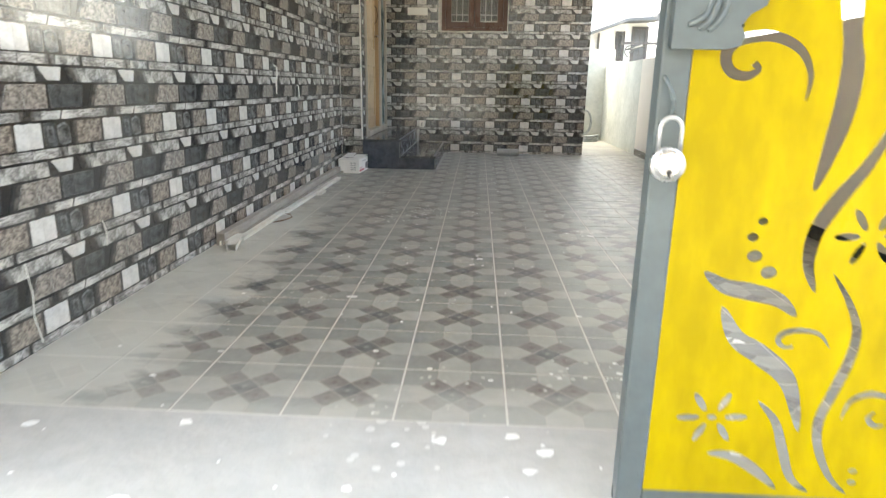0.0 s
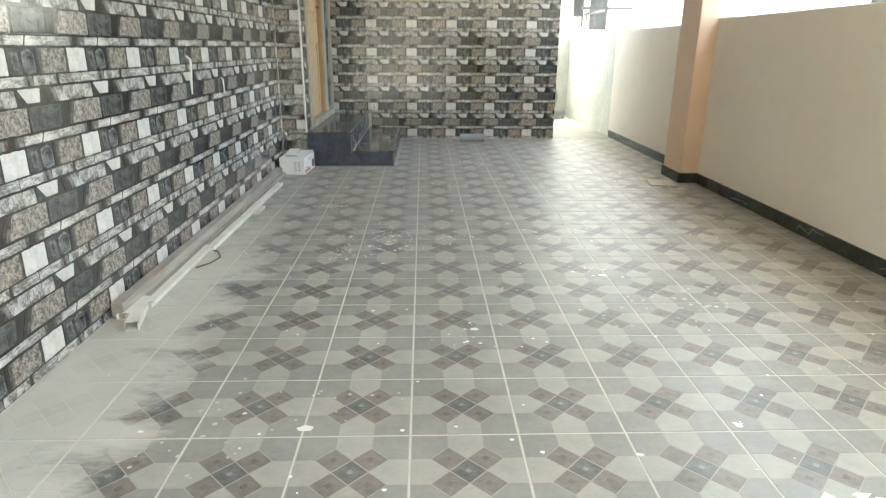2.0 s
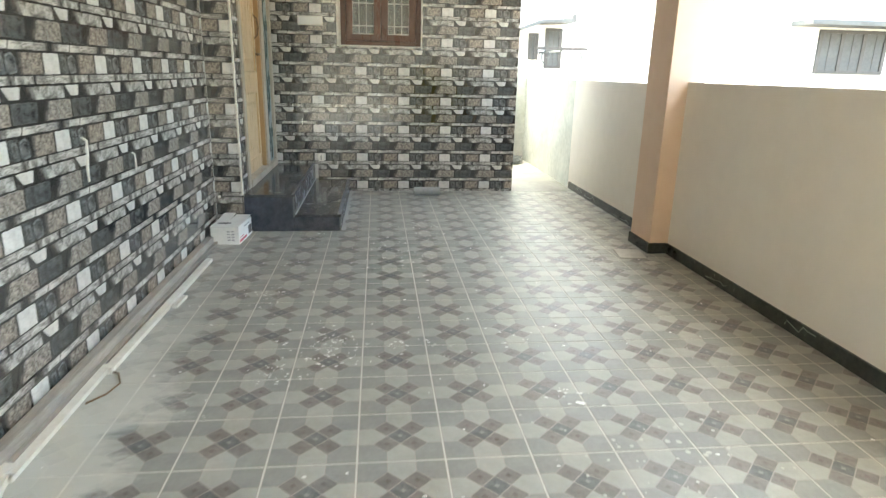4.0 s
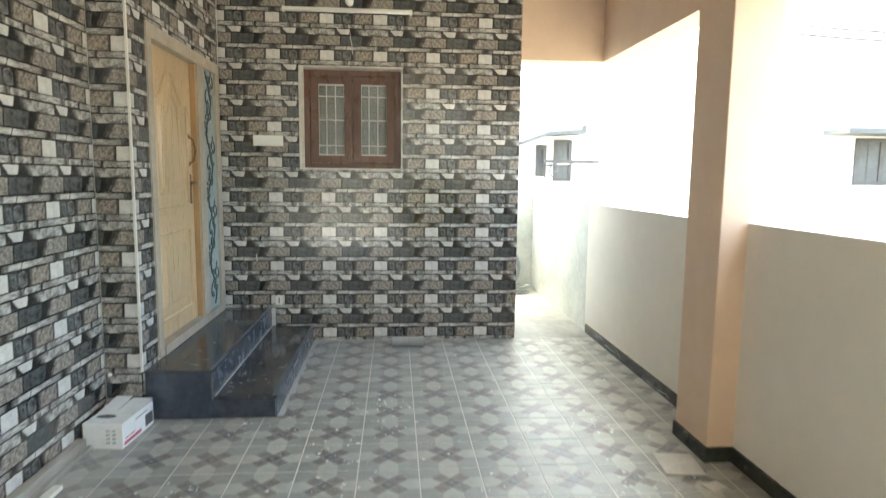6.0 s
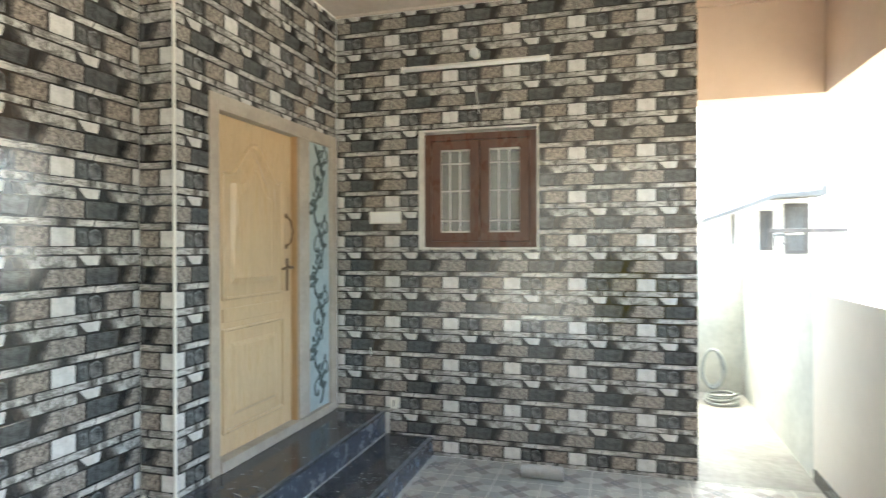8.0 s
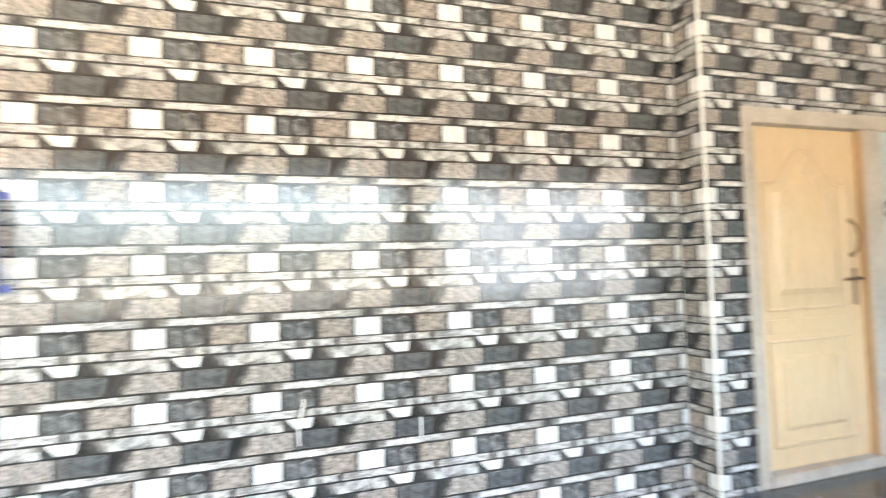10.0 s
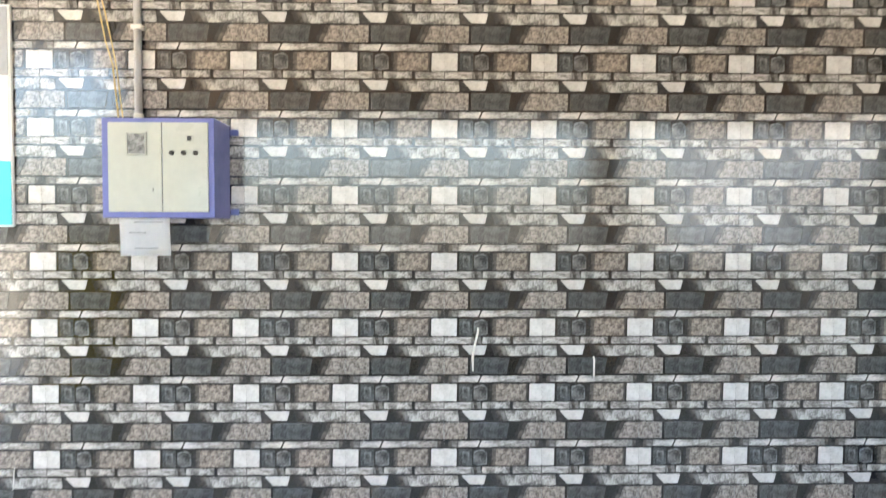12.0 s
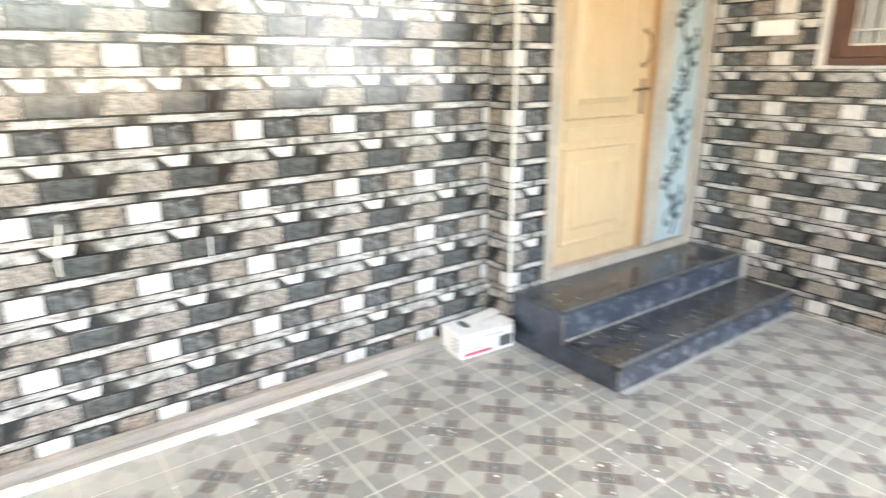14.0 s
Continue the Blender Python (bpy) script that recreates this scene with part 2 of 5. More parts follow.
m_yellow = mat("yellow_enamel", (0.50, 0.375, 0.003), (0.38, 0.275, 0.003), 4.5, spec=0.15, rough=0.35, bump=0.03, stretch=(1, 1, 0.4))
m_gate_grey = mat("grey_enamel", (0.125, 0.148, 0.152), (0.10, 0.118, 0.122), 6, rough=0.35)
m_blue = mat("blue_steel", (0.155, 0.175, 0.46), (0.13, 0.15, 0.40), 8, rough=0.4)
m_ivory = mat("ivory_enamel", (0.50, 0.515, 0.45), (0.45, 0.465, 0.41), 5, rough=0.35)
m_black = mat("black_plastic", (0.02, 0.02, 0.02), (0.03, 0.03, 0.03), 30, rough=0.4)
m_dial = mat("meter_face", (0.035, 0.035, 0.034), (0.36, 0.36, 0.34), 45, rough=0.25)
m_paper = mat("white_paper", (0.80, 0.81, 0.82), (0.74, 0.75, 0.76), 12, rough=0.7)
m_print = mat("grey_print", (0.42, 0.43, 0.45), (0.36, 0.37, 0.39), 20, rough=0.7)
m_cyan = mat("cyan_print", (0.08, 0.62, 0.68), (0.07, 0.55, 0.62), 6, rough=0.4)
m_wire = mat("yellow_wire", (0.62, 0.47, 0.20), (0.5, 0.37, 0.15), 30, rough=0.5)
m_conduit = mat("grey_conduit", (0.50, 0.49, 0.47), (0.38, 0.37, 0.35), 12, rough=0.45, stretch=(1, 1, 0.3))
m_plank = mat("dusty_plank", (0.40, 0.37, 0.33), (0.29, 0.265, 0.235), 9, rough=0.8, bump=0.3, stretch=(3, 0.4, 3), coords="World")
m_carton = mat("white_carton", (0.84, 0.845, 0.83), (0.76, 0.765, 0.755), 9, rough=0.55)
m_carton_red = mat("red_print", (0.55, 0.10, 0.16), (0.45, 0.08, 0.12), 12, rough=0.5)
m_carton_dark = mat("dark_print_and_shade", (0.06, 0.06, 0.07), (0.10, 0.10, 0.11), 12, rough=0.5)
m_roll = mat("grey_roll", (0.36, 0.36, 0.34), (0.28, 0.28, 0.265), 10, rough=0.7)
m_tube = mat("opal_tube", (0.82, 0.82, 0.80), (0.78, 0.78, 0.76), 10, rough=0.35)
m_scrap = mat("pale_board", (0.55, 0.54, 0.50), (0.46, 0.45, 0.42), 9, rough=0.75)
m_hose = mat("grey_hose", (0.36, 0.385, 0.38), (0.24, 0.26, 0.26), 20, rough=0.5)
m_ground = mat("street_earth", (0.20, 0.187, 0.165), (0.14, 0.131, 0.115), 0.8, rough=0.95, bump=0.4, bump_scale=20, coords="World")
m_shade = mat("grey_sunshade", (0.11, 0.115, 0.118), (0.08, 0.084, 0.086), 3, rough=0.7)
# dark grey for the unseen street block, keeps its reflection dim
m_street_block = mat("street_block_grey", (0.15, 0.145, 0.135), (0.11, 0.107, 0.10), 1.5, rough=0.85, bump=0.2, coords="World")
m_far_frame = mat("weathered_brown_frame", (0.085, 0.080, 0.078), (0.06, 0.056, 0.055), 5, rough=0.5)

m_glass = bpy.data.materials.new("rippled_glass")
m_glass.use_nodes = True
gn, gl = m_glass.node_tree.nodes, m_glass.node_tree.links
gb = gn["Principled BSDF"]
gb.inputs["Base Color"].default_value = (0.86, 0.9, 0.88, 1)
gb.inputs["Roughness"].default_value = 0.08
gb.inputs["Transmission Weight"].default_value = 0.75
gb.inputs["IOR"].default_value = 1.5
gv = gn.new("ShaderNodeTexVoronoi")
gv.inputs["Scale"].default_value = 22
gv.inputs["Randomness"].default_value = 0.25
gtc = gn.new("ShaderNodeTexCoord")
gl.new(gtc.outputs["Object"], gv.inputs["Vector"])
gbp = gn.new("ShaderNodeBump")
gbp.inputs["Strength"].default_value, gbp.inputs["Distance"].default_value = 0.9, 0.02
gl.new(gv.outputs["Distance"], gbp.inputs["Height"])
gl.new(gbp.outputs[0], gb.inputs["Normal"])


# ---- mesh helpers ----
def add_box(bm, x0, x1, y0, y1, z0, z1, bevel=0.0, index=0):
    r = bmesh.ops.create_cube(bm, size=1.0)
    vs = r["verts"]
    bmesh.ops.scale(bm, vec=(x1 - x0, y1 - y0, z1 - z0), verts=vs)
    bmesh.ops.translate(bm, vec=((x0 + x1) / 2, (y0 + y1) / 2, (z0 + z1) / 2), verts=vs)
    faces = list({f for v in vs for f in v.link_faces})
    for f in faces:
        f.material_index = index
    if bevel:
        edges = list({e for f in faces for e in f.edges})
        bmesh.ops.bevel(bm, geom=edges, offset=bevel, segments=2, profile=0.6, affect="EDGES", clamp_overlap=True)


def boxed(*dims, bevel=0.0):
    bm = bmesh.new()
    add_box(bm, *dims, bevel=bevel)
    return bm


def add_cyl(bm, a, b, r0, r1=None, segs=16):
    a, b = Vector(a), Vector(b)
    d = b - a
    m = Matrix.Translation((a + b) / 2) @ d.to_track_quat("Z", "Y").to_matrix().to_4x4()
    bmesh.ops.create_cone(bm, cap_ends=True, segments=segs, radius1=r0, radius2=r1 if r1 is not None else r0, depth=d.length, matrix=m)


def add_tube(bm, pts, r, segs=8, taper=None):
    """A round bar swept along points; taper: a radius for each point."""
    pts = [Vector(p) for p in pts]
    rings, s = [], None
    for i, p in enumerate(pts):
        d = (pts[min(i + 1, len(pts) - 1)] - pts[max(i - 1, 0)]).normalized()
        if s is None:
            s = d.cross(Vector((0, 0, 1)) if abs(d.z) < 0.9 else Vector((1, 0, 0)))
        else:
            s = s - d * s.dot(d)
        s = s.normalized()
        u = s.cross(d)
        rr = taper[i] if taper else r
        rings.append([bm.verts.new(p + (s * math.cos(a) + u * math.sin(a)) * rr) for a in [2 * math.pi * k / segs for k in range(segs)]])
    for r0, r1 in zip(rings, rings[1:]):
        for k in range(segs):
            bm.faces.new((r0[k], r0[(k + 1) % segs], r1[(k + 1) % segs], r1[k]))
    bm.faces.new(rings[0][::-1])
    bm.faces.new(rings[-1])


def add_prism(bm, pts, h0, h1, inset=0.0, index=0, place=None, side=None):
    """A flat piece with the outline pts (u, v), from h0 to h1 along the normal, its top drawn in by inset."""
    c = Vector((sum(p[0] for p in pts) / len(pts), sum(p[1] for p in pts) / len(pts)))
    place = place or (lambda u, v, n: (u, v, n))
    low = [bm.verts.new(place(p[0], p[1], h0)) for p in pts]
    top = []
    for p in pts:
        d = c - Vector(p)
        q = Vector(p) + (d.normalized() * min(inset * 1.4, d.length * 0.4) if inset else Vector((0, 0)))
        top.append(bm.verts.new(place(q.x, q.y, h1)))
    f = bm.faces.new(top)
    f.material_index = index
    for i in range(len(pts)):
        j = (i + 1) % len(pts)
        g = bm.faces.new((low[i], low[j], top[j], top[i]))
        g.material_index = index if side is None else side


def mesh_of(name, bm, mats, smooth=False):
    me = bpy.data.meshes.new(name)
    bmesh.ops.recalc_face_normals(bm, faces=bm.faces)
    bm.to_mesh(me)
    bm.free()
    for m in mats if isinstance(mats, (list, tuple)) else [mats]:
        me.materials.append(m)
    if smooth:
        me.polygons.foreach_set("use_smooth", [True] * len(me.polygons))
    return me


def part(name, bm, mats, parent, label="", smooth=False):
    ob = new(name, mesh_of(name, bm, mats, smooth))
    ob.parent = parent
    if label:
        ob["label"] = label
    return ob


def thing(name, label, category, group="", kind="", at=(0, 0, 0), turn=0.0):
    ob = new(name)
    ob.empty_display_size = 0.1
    ob.matrix_basis = pose(*at, 0, 0, turn)
    return tagged(ob, label, category, group, kind)


def structure(name, bm, mats, label, category):
    return tagged(new(name, mesh_of(name, bm, mats)), label, category, "", "structure")


def clip(pts, u0, u1, v0, v1):
    """The part of a convex outline inside a rectangle."""
    for axis, lim, keep in ((0, u0, 1), (0, u1, -1), (1, v0, 1), (1, v1, -1)):
        out = []
        for i, p in enumerate(pts):
            q = pts[(i + 1) % len(pts)]
            a, b = (p[axis] - lim) * keep, (q[axis] - lim) * keep
            if a >= 0:
                out.append(p)
            if a * b < 0:
                t = a / (a - b)
                out.append((p[0] + (q[0] - p[0]) * t, p[1] + (q[1] - p[1]) * t))
        pts = out
        if len(pts) < 3:
            return []
    return pts


# ---- the plan ----
TW, TH = 0.4572, 0.3048         # wall tile
FT = 0.308                      # floor tile
XD, YP = 0.212, -1.805          # door wall, pilaster front
XB = 2.825                      # end wall's outer corner
XR, PAR = 3.57, 1.245           # parapet face and height past the column
XF, PARF = 3.505, 1.268         # parapet face and height by the gate
YG = -7.13                      # gate
CEIL = 3.35
BEAM = 2.516                    # underside of the lintels
GATE_END = -6.80                # where the floor tiles stop

ground = structure("ground", boxed(-60, 90, -60, 120, -0.30, -0.14), m_ground, "dry sandy ground round the house", "ground")
floor = structure("floor", boxed(-0.2, XR + 0.16, GATE_END, 0.0, -0.14, -0.0012), m_grout, "porch floor of patterned ceramic tiles with pale joints", "floor")
apron = structure("pavement", boxed(-0.2, 4.4, -11.0, GATE_END - 0.001, -0.14, -0.0008), m_cement, "dusty cement apron at the gate with lime splashes", "pavement")
passage = structure("floor_passage", boxed(XB - 0.3, XR - 0.001, 0.002, 2.661, -0.14, -0.002), m_old_cement, "bare cement floor of the side passage", "floor")

wall_left = structure("wall_left", boxed(-0.24, -0.012, -7.25, YP + 0.002, -0.14, CEIL), m_white_paint, "side wall faced with glazed stone-print tiles", "wall")
bm = bmesh.new()
DY0, DY1, DZ0, DZ1 = -1.54, -0.024, 0.306, 2.40
add_box(bm, -0.24, XD - 0.012, YP + 0.012, DY0, -0.14, CEIL)
add_box(bm, -0.24, XD - 0.012, DY0 + 0.0005, DY1, DZ1, CEIL)
add_box(bm, -0.24, XD - 0.012, DY0 + 0.0005, DY1, -0.14, DZ0 - 0.004)
add_box(bm, -0.24, XD - 0.012, DY1 + 0.0005, 0.012, -0.14, CEIL)
wall_door = structure("wall_door", bm, m_white_paint, "projecting entrance wall faced with glazed stone-print tiles", "wall")
bm = bmesh.new()
WX0, WX1, WZ0, WZ1 = 0.886, 1.781, 1.535, 2.422
add_box(bm, -0.24, WX0, 0.0125, 0.24, -0.14, CEIL)
add_box(bm, WX1, XB - 0.012, 0.0125, 0.24, -0.14, CEIL)
add_box(bm, WX0 + 0.0005, WX1 - 0.0005, 0.0125, 0.24, -0.14, WZ0)
add_box(bm, WX0 + 0.0005, WX1 - 0.0005, 0.0125, 0.24, WZ1, CEIL)
wall_end = structure("wall_end", bm, m_white_paint, "end wall faced with glazed stone-print tiles", "wall")
house_side = structure("wall_side", boxed(XB - 0.24, XB - 0.012, 0.242, 6.0, -0.14, CEIL), m_white_paint, "painted side wall along the passage", "wall")
room_back = structure("wall_room", boxed(-0.24, 2.58, 2.0, 2.1, -0.14, CEIL), m_room, "dim inner wall behind the window", "wall")
room_left = structure("wall_room_side", boxed(-1.6, -1.5, -2.2, 2.0, -0.14, CEIL), m_room, "dim inner wall behind the entrance", "wall")

# slab runs on unseen over the passage and beyond the gate, added for shade
ceiling = structure("ceiling", boxed(-1.6, 4.05, -9.6, 2.35, CEIL, CEIL + 0.15), m_ceiling, "painted porch ceiling slab, extended out of view to shade passage and gate", "ceiling")
bm = bmesh.new()
add_box(bm, XB - 0.01, XR - 0.002, -0.03, 0.22, 3.12, CEIL - 0.002)
add_box(bm, XB - 0.01, XR - 0.002, 0.0, 0.20, BEAM, 3.1195)
beam_end = structure("beam_end", bm, m_peach, "peach painted beam across the passage", "beam")
bm = bmesh.new()
add_box(bm, 3.41, XR + 0.24, -7.25, 0.22, 3.12, CEIL - 0.002)
add_box(bm, XR, XR + 0.2, -7.25, 0.20, BEAM, 3.1195)
beam_side = structure("beam_side", bm, m_peach, "peach painted lintel beam over the parapet", "beam")
bm = bmesh.new()
add_box(bm, XR, XR + 0.15, -2.45, 0.26, -0.14, PAR, bevel=0.004)
parapet = structure("parapet", bm, m_cream, "cream painted half-height wall of the porch", "wall")
bm = bmesh.new()
add_box(bm, XF, XF + 0.15, -7.25, -2.46, -0.14, PARF, bevel=0.004)
parapet_front = structure("parapet_front", bm, m_cream, "cream painted half-height wall by the gate", "wall")
bm = bmesh.new()
add_box(bm, XR, XR + 0.15, 0.262, 2.66, -0.14, PAR - 0.002, bevel=0.006)
parapet_far = structure("parapet_passage", bm, m_plaster, "patchy whitewashed boundary wall of the passage", "wall")
bm = bmesh.new()
add_box(bm, 2.3, XR + 0.15, 2.662, 2.80, -0.14, 1.50, bevel=0.008)
passage_end = structure("wall_passage", bm, m_plaster, "rough whitewashed wall closing the passage", "wall")
bm = bmesh.new()
add_box(bm, 3.36, XF + 0.12, -2.50, -2.14, -0.14, 3.1195, bevel=0.006)
column = structure("column", bm, m_peach, "square peach painted porch column", "column")
bm = bmesh.new()
add_box(bm, 3.36, XF + 0.13, -7.24, -6.9, -0.14, 3.1195, bevel=0.006)
column_gate = structure("column_gate", bm, m_peach, "square peach painted porch column by the gate", "column")

# skirting of green-black marble
for x0, x1, y0, y1 in ((XF - 0.016, XF, -6.898, -2.502), (XR - 0.016, XR, -2.138, 0.20), (3.344, XF - 0.040, -2.516, -2.50), (XF - 0.036, XF - 0.018, -2.514, -2.50), (3.344, 3.36, -2.498, -2.14)):
    bm = boxed(x0, x1, y0, y1, 0.0, 0.082, bevel=0.003)
    sk = structure("baseboard", bm, m_skirt, "green-black marble skirting with pale veins", "skirting")
    if y1 - y0 > 1:
        rv = random.Random(int(y0 * 10))
        yy = y0 + 0.5
        while yy < y1 - 0.4:
            pts, z = [], rv.uniform(0.01, 0.068)
            n = rv.randint(5, 8)
            for i in range(n):
                pts.append((x0 - 0.0005, yy + i * rv.uniform(0.03, 0.07), min(0.076, max(0.006, z + rv.uniform(-0.02, 0.02) + (i / n) * (0.074 - 2 * z) * 0.5))))
            bm = bmesh.new()
            add_tube(bm, pts, 0.0020, 5)
            part("vein", bm, m_vein, sk)
            yy += rv.uniform(0.4, 0.9)

# ---- tiles of the walls and floor ----
def stones():
    """The stones of one wall tile: outline about the centre of the white block, material, height, edge width."""
    s = []
    P = 0.4572

    def quad(x0, x1, v0, v1, mi, h, cut=(0, 0, 0, 0), edge=0.0016):
        # cut: how far top-left, top-right, bottom-right and bottom-left corners are drawn in
        s.append(([(x0 + cut[3], v0), (x1 - cut[2], v0), (x1 - cut[1], v1), (x0 + cut[0], v1)], mi, h, edge))

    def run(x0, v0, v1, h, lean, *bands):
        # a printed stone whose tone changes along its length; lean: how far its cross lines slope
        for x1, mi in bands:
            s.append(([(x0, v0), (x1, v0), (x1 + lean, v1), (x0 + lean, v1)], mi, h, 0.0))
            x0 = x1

    # upper light bars with a dark stone between them
    quad(-0.296, -0.046, 0.0485, 0.0790, 5, 2.0, (0.014, 0, 0, 0))
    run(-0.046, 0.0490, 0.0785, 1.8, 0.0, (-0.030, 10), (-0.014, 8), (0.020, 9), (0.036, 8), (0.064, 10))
    quad(0.064, 0.1715, 0.0485, 0.0790, 5, 2.0, (0, 0, 0.014, 0))
    # white block
    quad(-0.061, 0.061, -0.0410, 0.0415, 1, 2.4, (0.002, 0.001, 0.002, 0))
    # two small grey stones, one square and one six-sided
    quad(0.069, 0.132, -0.0400, 0.0410, 3, 1.4)
    quad(0.084, 0.120, -0.0270, 0.0310, 11, 1.8)
    quad(0.092, 0.114, -0.0190, 0.0200, 4, 2.0)
    s.append(([(0.136, -0.030), (0.160, -0.041), (0.203, -0.034), (0.203, 0.024), (0.178, 0.0405), (0.138, 0.030)], 11, 1.6, 0.0016))
    s.append(([(0.143, -0.026), (0.162, -0.034), (0.197, -0.029), (0.197, 0.020), (0.177, 0.033), (0.145, 0.024)], 4, 2.0, 0.0016))
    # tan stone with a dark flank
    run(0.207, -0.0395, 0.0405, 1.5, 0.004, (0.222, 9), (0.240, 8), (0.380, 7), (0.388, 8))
    # lower light bars
    quad(-0.139, 0.128, -0.0770, -0.0440, 5, 2.0, (0.003, 0, 0, 0.002))
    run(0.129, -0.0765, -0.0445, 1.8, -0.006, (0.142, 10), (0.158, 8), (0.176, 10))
    quad(0.177, 0.308, -0.0765, -0.0445, 6, 1.6)
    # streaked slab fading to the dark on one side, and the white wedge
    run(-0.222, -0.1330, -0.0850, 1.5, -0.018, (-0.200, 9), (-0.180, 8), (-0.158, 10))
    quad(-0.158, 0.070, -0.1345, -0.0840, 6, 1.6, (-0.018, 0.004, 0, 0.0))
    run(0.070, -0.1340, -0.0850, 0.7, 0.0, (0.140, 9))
    quad(0.080, 0.200, -0.1290, -0.0840, 1, 2.4, (0, 0, 0.012, 0.040))
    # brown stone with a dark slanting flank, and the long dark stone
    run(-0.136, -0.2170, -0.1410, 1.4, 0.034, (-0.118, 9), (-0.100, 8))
    quad(-0.099, 0.112, -0.2185, -0.1405, 2, 1.6, (0.034, 0, 0.003, 0.0))
    quad(0.119, 0.310, -0.2185, -0.1405, 3, 1.5, (0.0, 0.003, 0.016, 0.002), 0.0030)
    return s, P


def worn(pts, rv):
    """Round the corners of a stone unevenly and let its long edges waver."""
    out = []
    k = len(pts)
    for i in range(k):
        p, a, b = pts[i], pts[i - 1], pts[(i + 1) % k]
        for o in (a, b):
            d = math.hypot(o[0] - p[0], o[1] - p[1])
            t = min(0.3, rv.uniform(0.0015, 0.0045) / max(d, 1e-6))
            out.append((p[0] + (o[0] - p[0]) * t, p[1] + (o[1] - p[1]) * t))
        d = math.hypot(b[0] - p[0], b[1] - p[1])
        if d > 0.09:
            for f in (0.2, 0.36, 0.52, 0.68, 0.84):
                out.append((p[0] + (b[0] - p[0]) * f + rv.uniform(-0.0012, 0.0012), p[1] + (b[1] - p[1]) * f + rv.uniform(-0.0015, 0.0015)))
    return out


STONES, PERIOD = stones()
stone_rv = random.Random(21)
STONES = [(worn(o, stone_rv) if e else o, mi, h, e) for o, mi, h, e in STONES]
V0 = -0.2205
tile_cache = {}


def wall_tile_mesh(u0, u1, v0, v1):
    """One glazed tile, whole or cut: u from 0 to TW, v from 0 to TH; the print's stones stand a hair proud."""
    key = tuple(round(k, 3) for k in (u0, u1, v0, v1))
    if key in tile_cache:
        return tile_cache[key]
    bm = bmesh.new()
    g = 0.0001
    add_prism(bm, [(u0 + g, v0 + g), (u1 - g, v0 + g), (u1 - g, v1 - g), (u0 + g, v1 - g)], -0.011, 0.0, 0.0004, 0)
    for outline, mi, h, edge in STONES:
        for du in (-PERIOD, 0.0, PERIOD):
            for dv in (0.0, TH):
                q = clip([(u + du, v - V0 - TH + dv) for u, v in outline], u0 + 0.00015, u1 - 0.00015, v0 + 0.00015, v1 - 0.00015)
                if q and (max(p[0] for p in q) - min(p[0] for p in q)) > 0.004 and (max(p[1] for p in q) - min(p[1] for p in q)) > 0.004:
                    add_prism(bm, q, -0.0005, 0.0006 * h, edge, mi, None, {2: 6, 7: 6, 3: 4, 5: 10}.get(mi, mi) if edge else mi)
    me = mesh_of("wall_tile", bm, WALL_MATS)
    tile_cache[key] = me
    return me


def tile_wall(parent, basis, a0, a1, z0, z1, a_white, z_white, holes=()):
    """Lay tiles over a wall from a0 to a1 and z0 to z1; a_white, z_white: the centre of one white block."""
    k0, k1 = math.floor((a0 - a_white) / TW), math.ceil((a1 - a_white) / TW)
    base = z_white + V0
    j0, j1 = math.floor((z0 - base) / TH), math.ceil((z1 - base) / TH)
    for k in range(k0, k1):
        for j in range(j0, j1):
            u, v = a_white + k * TW, base + j * TH
            rects = [(max(a0, u), min(a1, u + TW), max(z0, v), min(z1, v + TH))]
            for hx0, hx1, hz0, hz1 in holes:
                nxt = []
                for x0, x1, y0, y1 in rects:
                    if x1 <= hx0 or x0 >= hx1 or y1 <= hz0 or y0 >= hz1:
                        nxt.append((x0, x1, y0, y1))
                        continue
                    if x0 < hx0:
                        nxt.append((x0, hx0, y0, y1))
                    if x1 > hx1:
                        nxt.append((hx1, x1, y0, y1))
                    m0, m1 = max(x0, hx0), min(x1, hx1)
                    if y0 < hz0:
                        nxt.append((m0, m1, y0, hz0))
                    if y1 > hz1:
                        nxt.append((m0, m1, hz1, y1))
                rects = nxt
            for x0, x1, y0, y1 in rects:
                if x1 - x0 < 0.012 or y1 - y0 < 0.012:
                    continue
                ob = new("tile", wall_tile_mesh(x0 - u, x1 - u, y0 - v, y1 - v))
                ob.parent = parent
                ob.matrix_basis = basis @ Matrix.Translation((u, v, 0))


FACE_X = Matrix(((0, 0, 1, 0), (1, 0, 0, 0), (0, 1, 0, 0), (0, 0, 0, 1)))      # u along y, faces +x
FACE_Y = Matrix(((1, 0, 0, 0), (0, 0, -1, 0), (0, 1, 0, 0), (0, 0, 0, 1)))     # u along x, faces -y
TOP = 3.325
tile_wall(wall_left, FACE_X, -7.25, YP + 0.001, 0.001, TOP, -5.901, 0.079)
tile_wall(wall_door, Matrix.Translation((XD, 0, 0)) @ FACE_X, YP + 0.003, -0.003, 0.001, TOP, -1.795, 0.072, [(DY0, DY1, DZ0 - 0.31, DZ1)])
tile_wall(wall_door, Matrix.Translation((0, YP, 0)) @ FACE_Y, 0.003, XD - 0.003, 0.001, TOP, 0.19, 0.072)
tile_wall(wall_end, FACE_Y, XD + 0.002, XB, 0.001, TOP, 1.131, 0.072, [(WX0, WX1, WZ0, WZ1)])

